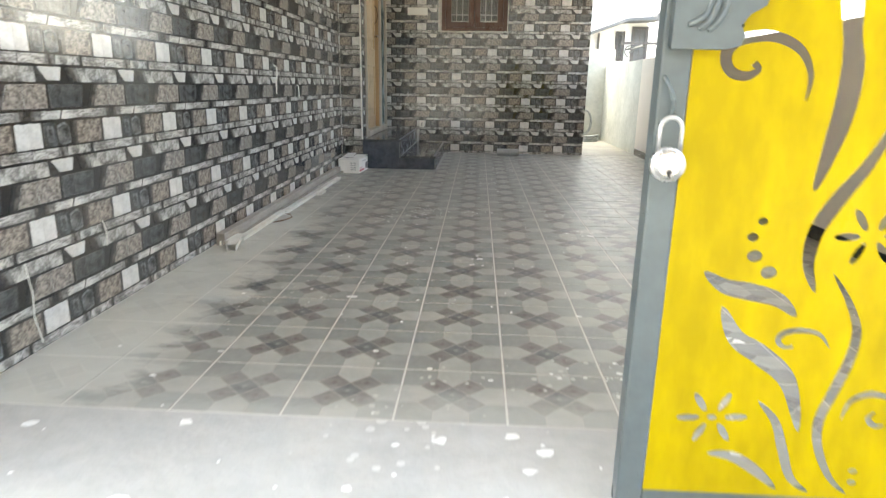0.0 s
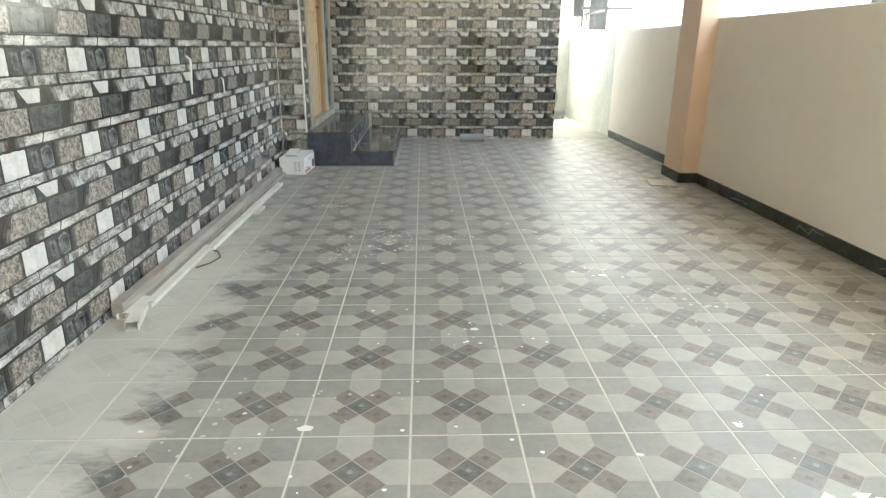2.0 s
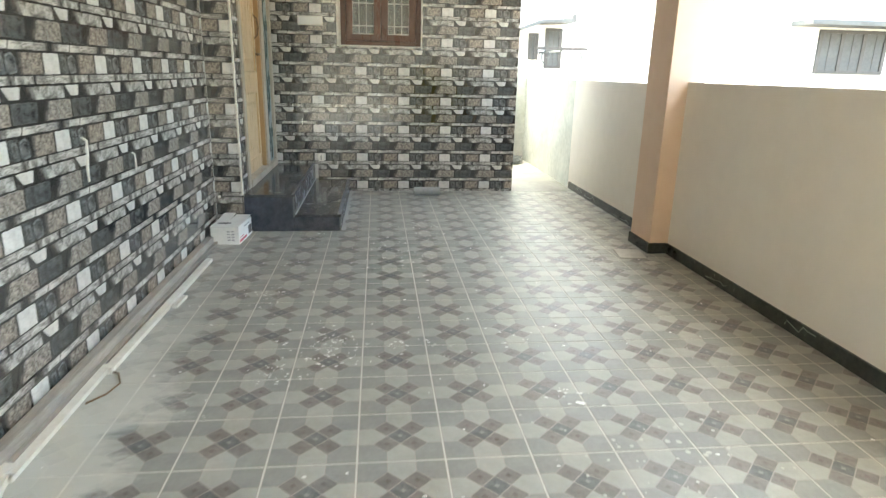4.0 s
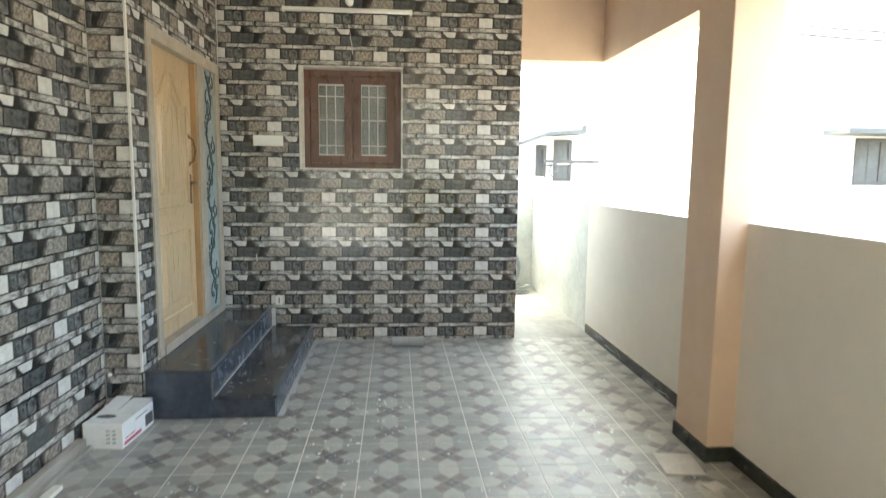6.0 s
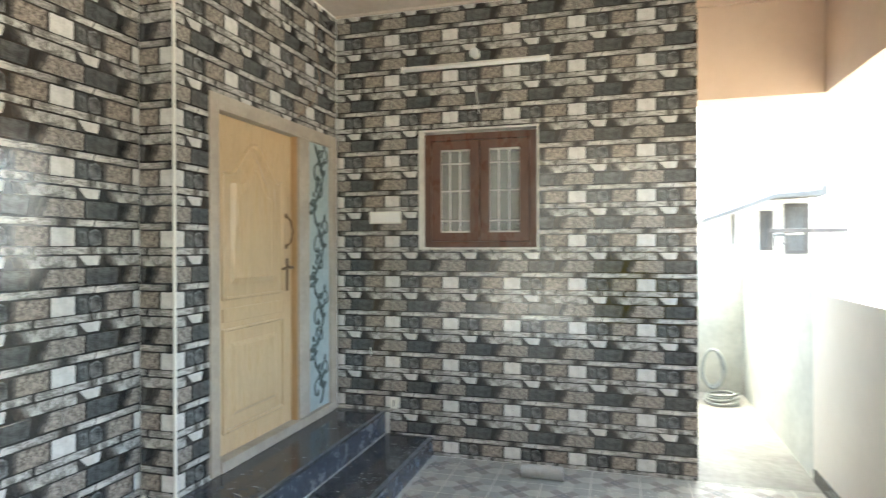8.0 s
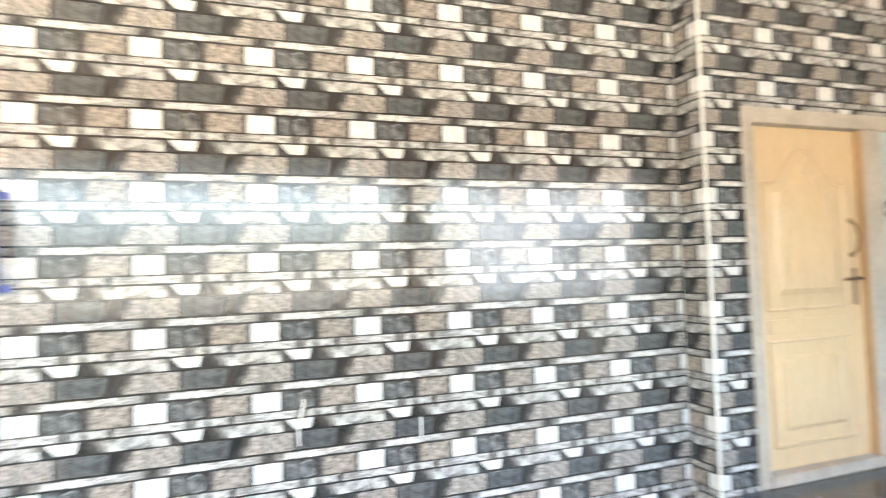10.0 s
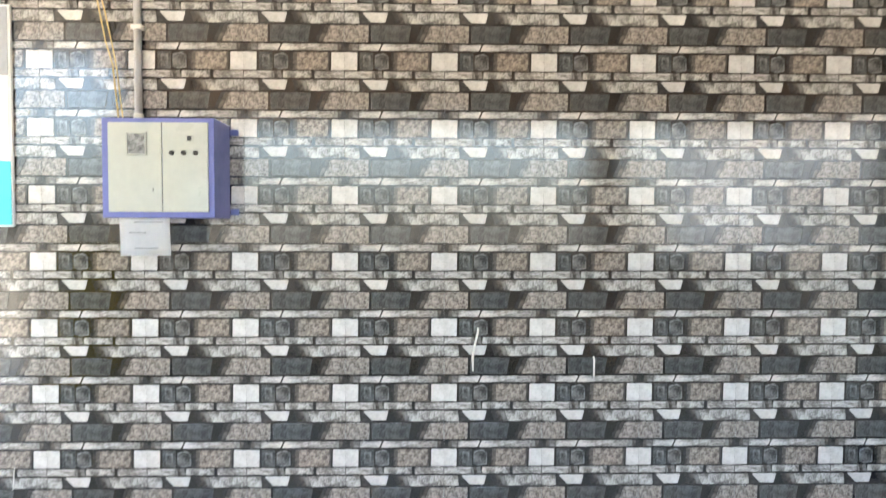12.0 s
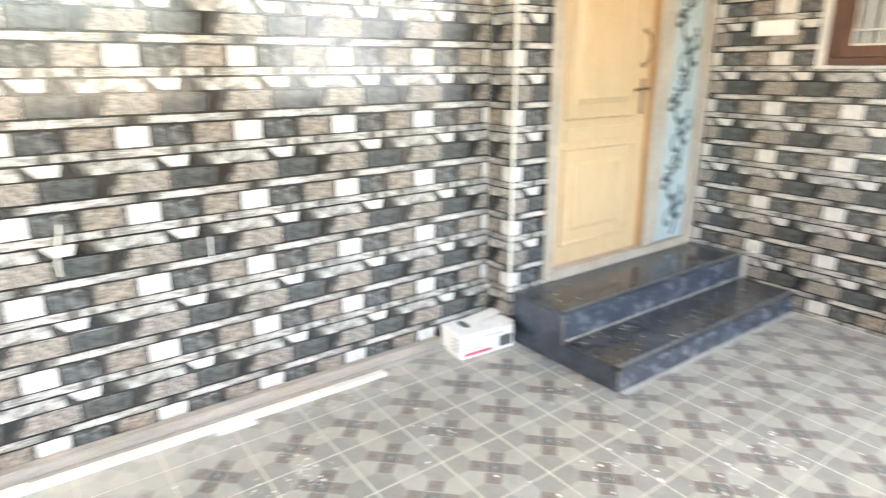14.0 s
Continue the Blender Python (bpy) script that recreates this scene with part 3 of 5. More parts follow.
D = 0.16
FLOOR_PIECES = [([(0.5, 0.5 - D), (0.5 + D, 0.5), (0.5, 0.5 + D), (0.5 - D, 0.5)], 4)]
for sx in (-1, 1):
    for sy in (-1, 1):
        c = (0.5 + sx * D, 0.5 + sy * D)
        FLOOR_PIECES.append(([(c[0], c[1] - D), (c[0] + D, c[1]), (c[0], c[1] + D), (c[0] - D, c[1])], 3))
a, b = 0.5 - D, 0.5 - 2 * D
for q in range(4):
    turn4 = [lambda x, y: (x, y), lambda x, y: (1 - y, x), lambda x, y: (1 - x, 1 - y), lambda x, y: (y, 1 - x)][q]
    FLOOR_PIECES.append(([turn4(*p) for p in ((a, 0), (1 - a, 0), (1 - a, b), (0.5, a), (a, b))], 1))
    FLOOR_PIECES.append(([turn4(*p) for p in ((0, 0), (a, 0), (a, b), (b, a), (0, a))], 2))

floor_cache = {}


def floor_tile_mesh(u0, u1, v0, v1):
    key = tuple(round(k, 3) for k in (u0, u1, v0, v1))
    if key in floor_cache:
        return floor_cache[key]
    bm = bmesh.new()
    g = 0.0021
    add_prism(bm, [(u0 + g, v0 + g), (u1 - g, v0 + g), (u1 - g, v1 - g), (u0 + g, v1 - g)], -0.009, -0.0004, 0.0008, 0)
    for outline, mi in FLOOR_PIECES:
        q = clip([(u * FT, v * FT) for u, v in outline], u0 + 0.0035, u1 - 0.0035, v0 + 0.0035, v1 - 0.0035)
        if len(q) > 2 and (max(p[0] for p in q) - min(p[0] for p in q)) > 0.006:
            c = (sum(p[0] for p in q) / len(q), sum(p[1] for p in q) / len(q))
            f = 0.955 if mi > 2 else 0.978
            add_prism(bm, [(c[0] + (p[0] - c[0]) * f, c[1] + (p[1] - c[1]) * f) for p in q], -0.0006, 0.0, 0.0008, mi)
            if mi == 3 and len(q) == 4:
                add_prism(bm, [(c[0] + (p[0] - c[0]) * 0.24, c[1] + (p[1] - c[1]) * 0.24) for p in q], 0.0, 0.0002, 0.0, 5)
            if mi == 4:
                add_prism(bm, [(c[0] + (p[0] - c[0]) * 0.2, c[1] + (p[1] - c[1]) * 0.2) for p in q], 0.0, 0.0002, 0.0, 2)
    me = mesh_of("floor_tile", bm, FLOOR_MATS)
    floor_cache[key] = me
    return me


for i in range(0, 13):
    for j in range(-4, 19):
        x, y = -0.009 + i * FT, -5.570 + j * FT
        x0, x1, y0, y1 = max(x, 0.002), min(x + FT, XF - 0.002 if y < -2.6 else XR - 0.002), max(y, GATE_END), min(y + FT, -0.002)
        if x1 - x0 < 0.01 or y1 - y0 < 0.01:
            continue
        ob = new("tile", floor_tile_mesh(x0 - x, x1 - x, y0 - y, y1 - y))
        ob.parent = floor
        ob.matrix_basis = Matrix.Translation((x, y, 0))


# ---- entrance steps ----
steps = thing("entrance_steps", "two black granite entrance steps with pale dusty nosings", "steps")
SX1, SX2, SY = 0.993, 0.615, -1.775
part("lower_riser", boxed(XD + 0.004, SX1 - 0.012, SY + 0.012, -0.004, 0.0, 0.118), m_granite_side, steps)
part("lower_tread", boxed(SX2 + 0.001, SX1, SY, -0.004, 0.1185, 0.139, bevel=0.004), m_granite, steps)
part("upper_riser", boxed(XD + 0.004, SX2 - 0.012, SY + 0.010, -0.004, 0.1395, 0.286), m_granite_side, steps)
part("upper_tread", boxed(XD + 0.004, SX2, SY - 0.002, -0.004, 0.2865, 0.306, bevel=0.004), m_granite, steps)
part("end_slab", boxed(XD + 0.004, SX2 - 0.006, SY - 0.001, SY + 0.0085, 0.0, 0.286), m_granite_side, steps)
part("end_slab", boxed(SX2 - 0.005, SX1 - 0.004, SY + 0.0, SY + 0.0085, 0.0, 0.118), m_granite_side, steps)
part("nosing", boxed(SX1 - 0.030, SX1 - 0.001, SY + 0.003, -0.006, 0.1392, 0.1402), m_granite_edge, steps, "pale polished strip along the step edge")
part("nosing", boxed(SX2 - 0.022, SX2 - 0.001, SY + 0.003, -0.006, 0.3062, 0.3072), m_granite_edge, steps, "pale polished strip along the step edge")
part("joint_line", boxed(SX2 + 0.001, SX2 + 0.012, SY + 0.01, -0.006, 0.1392, 0.1410), m_cement, steps, "pale mortar line at the riser's foot")
bm = bmesh.new()
smear = random.Random(3)
n = 30
edge = [SX1 + 0.012 + smear.uniform(0.006, 0.026) * (1.6 if k % 7 < 3 else 0.8) for k in range(n + 1)]
ys = [SY + 0.02 + (-0.01 - SY - 0.02) * k / n for k in range(n + 1)]
add_prism(bm, [(SX1 - 0.001, ys[0]), *[(edge[k], ys[k]) for k in range(n + 1)], (SX1 - 0.001, ys[-1])], 0.0004, 0.0028, 0.001, 0)
part("mortar_smear", bm, m_cement, steps, "pale cement smear along the foot of the steps")
part("mortar_smear", boxed(SX2 + 0.002, SX2 + 0.035, -0.0065, -0.0045, 0.141, 0.30), m_scrap, steps, "pale cement smear against the end wall")
for x0, x1, z, count in ((SX2 + 0.03, SX1 - 0.04, 0.139, 34), (XD + 0.03, SX2 - 0.04, 0.306, 20)):
    bm = bmesh.new()
    for q in range(count):
        x, y, a, w = smear.uniform(x0, x1), SY + 0.05 + (abs(SY) - 0.12) * smear.random() ** 1.3, smear.gauss(0.2, 0.6), smear.uniform(0.0008, 0.0024)
        h = min(smear.uniform(0.003, 0.022) * (1.8 if q % 8 == 0 else 1), x - x0 + 0.012, x1 - x + 0.012)
        c, d = math.cos(a), math.sin(a)
        add_prism(bm, [(x + h * f * c - w * g * d, y + h * f * d + w * g * c) for f, g in ((-1, 0), (-0.4, -1), (0.5, -0.7), (1, 0.1), (0.3, 1), (-0.5, 0.8))], z + 0.0001, z + 0.0009, 0.0006, 0)
    part("dust_streaks", bm, m_scrap, steps, "pale scuffs of dried cement on the tread")["kind"] = "stuff"
part("corner_strip", boxed(SX1 - 0.0125, SX1 + 0.0005, SY - 0.0008, SY + 0.010, 0.0, 0.118), m_granite_edge, steps)
part("corner_strip", boxed(SX2 - 0.0125, SX2 + 0.0005, SY - 0.0018, SY + 0.0005, 0.119, 0.286), m_granite_edge, steps)
# panels on the +x risers carry the painted-in reflection and the dust
part("riser_panel", boxed(SX1 - 0.0118, SX1 - 0.002, SY + 0.013, -0.006, 0.001, 0.1182), m_granite_riser, steps, "dusty polished granite riser, coloured paler for the light it reflects")
part("riser_panel", boxed(SX2 - 0.0118, SX2 - 0.002, SY + 0.013, -0.006, 0.140, 0.2862), m_granite_riser, steps, "dusty polished granite riser, coloured paler for the light it reflects")

# ---- corner strip of the pilaster ----
bm = boxed(XD - 0.004, XD + 0.010, YP - 0.010, YP + 0.004, 0.308, TOP, bevel=0.003)
structure("trim_corner", bm, m_pvc, "narrow white plastic corner strip", "trim")
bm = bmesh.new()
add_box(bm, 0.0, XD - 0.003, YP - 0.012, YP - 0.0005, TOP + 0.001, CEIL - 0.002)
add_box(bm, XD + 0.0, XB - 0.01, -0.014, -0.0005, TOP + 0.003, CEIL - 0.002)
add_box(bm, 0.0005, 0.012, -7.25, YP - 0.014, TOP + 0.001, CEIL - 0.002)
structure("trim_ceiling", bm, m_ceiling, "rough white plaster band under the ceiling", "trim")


# ---- front door with side panel ----
door = thing("door_1", "closed varnished teak door in a pale primed frame with a vine side panel", "door", kind="structure")
FX0, FX1 = XD - 0.10, XD + 0.012
part("jamb", boxed(FX0, FX1, DY0 + 0.001, DY0 + 0.075, 0.308, DZ1 - 0.001, bevel=0.004), m_putty, door, "pale primed door jamb")
part("jamb", boxed(FX0, FX1, DY1 - 0.075, DY1, 0.308, DZ1 - 0.001, bevel=0.004), m_putty, door, "pale primed door jamb")
part("mullion", boxed(FX0, FX1, -0.600, -0.470, 0.372, 2.31, bevel=0.004), m_putty, door, "pale primed post beside the side panel")
part("head", boxed(FX0, FX1 - 0.001, DY0 + 0.076, DY1 - 0.076, 2.312, DZ1 - 0.001, bevel=0.004), m_putty, door, "pale primed door head")
part("threshold", boxed(FX0, FX1 + 0.01, DY0 + 0.076, DY1 - 0.076, 0.308, 0.370, bevel=0.004), m_putty, door, "pale primed threshold")
part("reveal", boxed(FX0 + 0.002, FX1 - 0.016, -0.612, -0.6008, 0.372, 2.31), m_wood_dark, door, "darker teak door stop")
LY0, LY1, LZ0, LZ1, LX = DY0 + 0.078, -0.6135, 0.373, 2.309, XD - 0.045
leaf = part("leaf", boxed(LX - 0.035, LX, LY0, LY1, LZ0, LZ1, bevel=0.003), m_wood, door)


def face_x(x):
    return lambda u, v, n: (x + n, u, v)


def ogee(y0, y1, z0, z1, rise, steps=22):
    """A panel outline with a swept, pointed-arch head."""
    pts = [(y0, z0), (y1, z0)]
    for i in range(steps + 1):
        s = 1 - i / steps
        d = abs(2 * s - 1)
        h = 0.5 + 0.5 * math.cos(math.pi * min(1.0, d / 0.78))
        pts.append((y0 + (y1 - y0) * s, z1 + rise * h))
    return pts


for z0, z1, rise in ((1.26, 1.98, 0.20), (0.50, 1.08, 0.0)):
    y0, y1 = LY0 + 0.095, LY1 - 0.12
    outer = ogee(y0, y1, z0, z1, rise) if rise else [(y0, z0), (y1, z0), (y1, z1), (y0, z1)]
    bm = bmesh.new()
    add_tube(bm, [(LX + 0.001, u, v) for u, v in outer + outer[:2]], 0.013, 6)
    part("moulding", bm, m_wood, leaf, "carved teak bead round the door panel")
    g = 0.075
    inner = ogee(y0 + g, y1 - g, z0 + g, z1 - g * 0.7, rise * 0.95) if rise else [(y0 + g, z0 + g), (y1 - g, z0 + g), (y1 - g, z1 - g), (y0 + g, z1 - g)]
    bm = bmesh.new()
    add_prism(bm, inner, -0.002, 0.016, 0.030, 0, face_x(LX))
    part("raised_panel", bm, m_wood, leaf, "raised teak door panel")
    if rise:
        g = 0.15
        bm = bmesh.new()
        add_tube(bm, [(LX + 0.016, u, v) for u, v in ogee(y0 + g, y1 - g, z0 + g, z1 - g * 0.75, rise * 0.8)[1:] + [(y0 + g, z0 + g)]], 0.005, 6)
        part("moulding", bm, m_wood, leaf, "carved teak bead round the door panel")
bm = boxed(LX, LX + 0.010, LY0 + 0.09, LY1 - 0.11, 1.125, 1.205, bevel=0.004)
part("lock_rail", bm, m_wood, leaf)
# pull handle and lever
HY = -0.672
bm = boxed(LX, LX + 0.006, HY - 0.016, HY + 0.016, 1.26, 1.48, bevel=0.003)
plate = part("lock_plate", bm, m_iron, leaf, "dark bronze lock plate")
bm = bmesh.new()
add_cyl(bm, (LX + 0.004, HY, 1.42), (LX + 0.05, HY, 1.42), 0.011)
add_tube(bm, [(LX + 0.045, HY + 0.005, 1.42), (LX + 0.05, HY - 0.04, 1.422), (LX + 0.05, HY - 0.10, 1.418), (LX + 0.047, HY - 0.13, 1.412)], 0.009)
part("lever", bm, m_iron, leaf, "dark bronze lever handle")
bm = bmesh.new()
add_tube(bm, [(LX + 0.002, HY - 0.01, 1.56), (LX + 0.035, HY - 0.008, 1.585), (LX + 0.045, HY + 0.004, 1.66), (LX + 0.035, HY - 0.008, 1.735), (LX + 0.002, HY - 0.01, 1.765)], 0.007)
part("pull_handle", bm, m_iron, leaf, "curved dark bronze pull handle")
bm = bmesh.new()
for z in (1.56, 1.765):
    add_cyl(bm, (LX, HY - 0.01, z), (LX + 0.006, HY - 0.01, z), 0.017)
part("rosette", bm, m_iron, leaf)
# side panel with vine
PY0, PY1, PZ0, PZ1, PX = -0.469, DY1 - 0.076, 0.372, 2.31, XD - 0.012
panel = part("side_panel", boxed(PX - 0.012, PX, PY0, PY1, PZ0, PZ1), m_panel, door, "pale blue glass side panel with a dark vine")
part("bead", boxed(PX, PX + 0.02, PY0, PY0 + 0.018, PZ0, PZ1), m_putty, panel)
part("bead", boxed(PX, PX + 0.02, PY1 - 0.018, PY1, PZ0, PZ1), m_putty, panel)
rv = random.Random(5)
yc = (PY0 + PY1) / 2
UNITS = 7
UH = (PZ1 - PZ0 - 0.10) / UNITS


def vine_y(z):
    return yc + 0.068 * math.sin((z - PZ0) / UH * math.pi)


def vine_leaf(y, z, ang, size):
    prof = [(0, 0), (0.25, 0.55), (0.55, 0.62), (0.85, 0.35), (1, 0), (0.75, -0.25), (0.4, -0.35), (0.15, -0.25)]
    c, s = math.cos(ang), math.sin(ang)
    pts = [(y + size * (t * c - w * 0.6 * s), z + size * (t * s + w * 0.6 * c)) for t, w in prof]
    if min(p[0] for p in pts) < PY0 + 0.02 or max(p[0] for p in pts) > PY1 - 0.02:
        return
    bm = bmesh.new()
    add_prism(bm, pts, 0.0, 0.005, 0.002, 0, face_x(PX))
    part("vine_leaf", bm, m_vine, panel)


zs = [PZ0 + 0.03 + (PZ1 - PZ0 - 0.08) * i / 60 for i in range(61)]
bm = bmesh.new()
add_tube(bm, [(PX + 0.003, vine_y(z), z) for z in zs], 0.007, 6)
part("vine_stem", bm, m_vine, panel, "dark scrolling vine stem")
for u in range(UNITS):
    z0 = PZ0 + 0.05 + (u + 0.1) * UH
    for side, dz, size in ((-1, 0.0, 0.074), (1, 0.5 * UH, 0.060)):
        zz = z0 + dz
        y0 = vine_y(zz)
        room = (y0 - PY0 - 0.024) if side < 0 else (PY1 - 0.024 - y0)
        size = max(0.03, min(size, room / 2.0))
        pts = []
        for q in range(19):
            a = q / 18 * 5.2
            rr = size * (1 - q / 26)
            pts.append((PX + 0.003, y0 + side * (size - rr * math.cos(a)), zz + 0.06 + 1.35 * rr * math.sin(a)))
        bm = bmesh.new()
        add_tube(bm, pts, 0.006, 6, [0.005 + 0.0004 * abs(q - 9) for q in range(19)])
        part("vine_tendril", bm, m_vine, panel)
        p = pts[-1]
        vine_leaf(p[1], p[2] - 0.012, 1.4, 0.040)
        p = pts[5]
        vine_leaf(p[1], p[2], 0.9 + 0.5 * side, 0.050)
    for k in range(3):
        z = z0 + UH * (0.2 + 0.28 * k)
        y = vine_y(z)
        vine_leaf(y + 0.008, z, 0.75 + rv.uniform(-0.3, 0.3), rv.uniform(0.050, 0.068))
        vine_leaf(y - 0.008, z + 0.03, math.pi - 0.75 + rv.uniform(-0.3, 0.3), rv.uniform(0.045, 0.062))

# ---- window ----
win = thing("window_1", "closed brown two-shutter window with cream bars and rippled glass", "window", kind="structure")
b = 0.014
part("border", boxed(WX0, WX1, -0.010, 0.012, WZ1 - b, WZ1), m_border, win, "narrow pale border strip")
part("border", boxed(WX0, WX1, -0.010, 0.012, WZ0, WZ0 + b), m_border, win, "narrow pale border strip")
part("border", boxed(WX0, WX0 + b, -0.010, 0.012, WZ0 + b, WZ1 - b), m_border, win, "narrow pale border strip")
part("border", boxed(WX1 - b, WX1, -0.010, 0.012, WZ0 + b, WZ1 - b), m_border, win, "narrow pale border strip")
fx0, fx1, fz0, fz1 = WX0 + b + 0.028, WX1 - b - 0.003, WZ0 + b + 0.004, WZ1 - b - 0.018
part("recess_side", boxed(WX0 + b, fx0 - 0.001, 0.006, 0.10, WZ0 + b, WZ1 - b), m_border, win)
for nm, d in (("frame_left", (fx0, fx0 + 0.05, fz0, fz1)), ("frame_right", (fx1 - 0.05, fx1, fz0, fz1)), ("frame_top", (fx0 + 0.0505, fx1 - 0.0505, fz1 - 0.05, fz1)), ("frame_bottom", (fx0 + 0.0505, fx1 - 0.0505, fz0, fz0 + 0.04))):
    part("window_frame", boxed(d[0], d[1], 0.012, 0.09, d[2], d[3], bevel=0.004), m_win_brown, win)
mid = (fx0 + fx1) / 2
for sx0, sx1 in ((fx0 + 0.052, mid - 0.002), (mid + 0.002, fx1 - 0.052)):
    z0, z1 = fz0 + 0.042, fz1 - 0.052
    sh = part("shutter", boxed(sx0, sx0 + 0.072, 0.018, 0.060, z0, z1, bevel=0.004), m_win_brown, win, "brown painted window shutter")
    part("stile", boxed(sx1 - 0.072, sx1, 0.018, 0.060, z0, z1, bevel=0.004), m_win_brown, sh)
    part("rail", boxed(sx0 + 0.0625, sx1 - 0.0625, 0.018, 0.060, z0, z0 + 0.065, bevel=0.004), m_win_brown, sh)
    part("rail", boxed(sx0 + 0.0625, sx1 - 0.0625, 0.018, 0.060, z1 - 0.065, z1, bevel=0.004), m_win_brown, sh)
    gx0, gx1, gz0, gz1 = sx0 + 0.0625, sx1 - 0.0625, z0 + 0.065, z1 - 0.065
    pane = part("pane", boxed(gx0, gx1, 0.040, 0.045, gz0, gz1), m_glass, sh, "rippled obscure glass")
    pane.visible_shadow = False
    for nm, d in (("left", (gx0, gx0 + 0.012, gz0, gz1)), ("right", (gx1 - 0.012, gx1, gz0, gz1)), ("top", (gx0 + 0.0125, gx1 - 0.0125, gz1 - 0.012, gz1)), ("bottom", (gx0 + 0.0125, gx1 - 0.0125, gz0, gz0 + 0.012))):
        part("glazing_bead", boxed(d[0], d[1], 0.028, 0.0395, d[2], d[3]), m_grille, sh, "cream glazing bead")
    w, h = gx1 - gx0, gz1 - gz0
    for fr in (0.32, 0.64):
        part("bar", boxed(gx0 + w * fr - 0.005, gx0 + w * fr + 0.005, 0.031, 0.0385, gz0 + 0.0125, gz1 - 0.0125), m_grille, sh, "cream grille bar")
    for fr in (0.14, 0.50, 0.83):
        part("bar", boxed(gx0 + 0.0125, gx1 - 0.0125, 0.0305, 0.0380, gz0 + h * fr - 0.005, gz0 + h * fr + 0.005), m_grille, sh, "cream grille bar")
bm = bmesh.new()
cols = [[bm.verts.new((WX0 + 0.01 + (WX1 - WX0 - 0.02) * i / 60, 0.15 + 0.006 * math.sin(i * 0.62) + 0.004 * math.sin(i * 0.23), z)) for z in (WZ0 + 0.03, WZ1 - 0.02)] for i in range(61)]
for c0, c1 in zip(cols, cols[1:]):
    bm.faces.new((c0[0], c1[0], c1[1], c0[1]))
bmesh.ops.solidify(bm, geom=bm.faces[:], thickness=0.004)
part("curtain", bm, m_curtain, win, "grey folded curtain behind the glass", smooth=True)

# ---- fittings on the end wall ----
tube = thing("tube_light", "unlit white tube light batten on the tiled wall", "lamp", at=(1.312, 0, 2.88))
part("batten", boxed(-0.545, 0.545, -0.022, -0.003, -0.004, 0.022, bevel=0.003), m_pvc, tube)
bm = bmesh.new()
add_cyl(bm, (-0.53, -0.036, -0.008), (0.53, -0.036, -0.008), 0.013, segs=14)
part("tube", bm, m_tube, tube, "unlit opal glass tube", smooth=True)
for s in (-1, 1):
    part("end_cap", boxed(min(s * 0.528, s * 0.548), max(s * 0.528, s * 0.548), -0.050, -0.002, -0.024, 0.018, bevel=0.004), m_pvc, tube)
bulb = thing("wall_bulb", "unlit round white bulb in a wall holder", "lamp", at=(1.329, 0, 2.948))
bm = bmesh.new()
add_cyl(bm, (0, -0.002, 0.0), (0, -0.03, 0.0), 0.030, 0.022, 20)
part("holder", bm, m_pvc, bulb)
bm = bmesh.new()
bmesh.ops.create_uvsphere(bm, u_segments=18, v_segments=12, radius=0.036, matrix=Matrix.Translation((0, -0.062, 0.0)))
part("globe", bm, m_tube, bulb, smooth=True)
board = thing("switch_board", "blank white switch plate on the tiled wall", "switch", at=(0.62, 0, 1.778))
part("plate", boxed(-0.128, 0.128, -0.014, -0.003, -0.046, 0.046, bevel=0.004), m_pvc, board)
part("rim", boxed(-0.118, 0.118, -0.0165, -0.0142, -0.037, 0.037, bevel=0.001), m_tube, board)
sock = thing("socket", "small white socket plate low on the tiled wall", "socket", at=(0.685, 0, 0.372))
part("plate", boxed(-0.030, 0.030, -0.012, -0.002, -0.042, 0.042, bevel=0.003), m_pvc, sock)
part("slot", boxed(-0.004, 0.004, -0.0135, -0.0122, -0.025, 0.025), m_black, sock)


def wire(label, pts, r, m, name="wire"):
    bm = bmesh.new()
    add_tube(bm, pts, r, 6)
    return tagged(new(name, mesh_of(name, bm, m, True)), label, "wire")


wire("short grey wire end hanging from the tiled wall", [(1.33, -0.003, 2.70), (1.332, -0.018, 2.66), (1.345, -0.022, 2.60), (1.352, -0.016, 2.52)], 0.004, m_conduit)
wire("short grey wire end hanging from the tiled wall", [(1.545, -0.003, 2.63), (1.55, -0.014, 2.59), (1.548, -0.014, 2.54)], 0.003, m_conduit)
wire("short pale wire stub in the tiled wall", [(0.50, -0.002, 0.72), (0.502, -0.02, 0.745), (0.50, -0.022, 0.79)], 0.003, m_pvc)
wire("thin dark cable drooping over the door", [(XD + 0.004, -0.30, 3.3), (XD + 0.012, -0.36, 3.05), (XD + 0.012, -0.30, 2.78), (XD + 0.012, -0.42, 2.58), (XD + 0.006, -0.62, 2.44)], 0.003, m_iron, "cable")

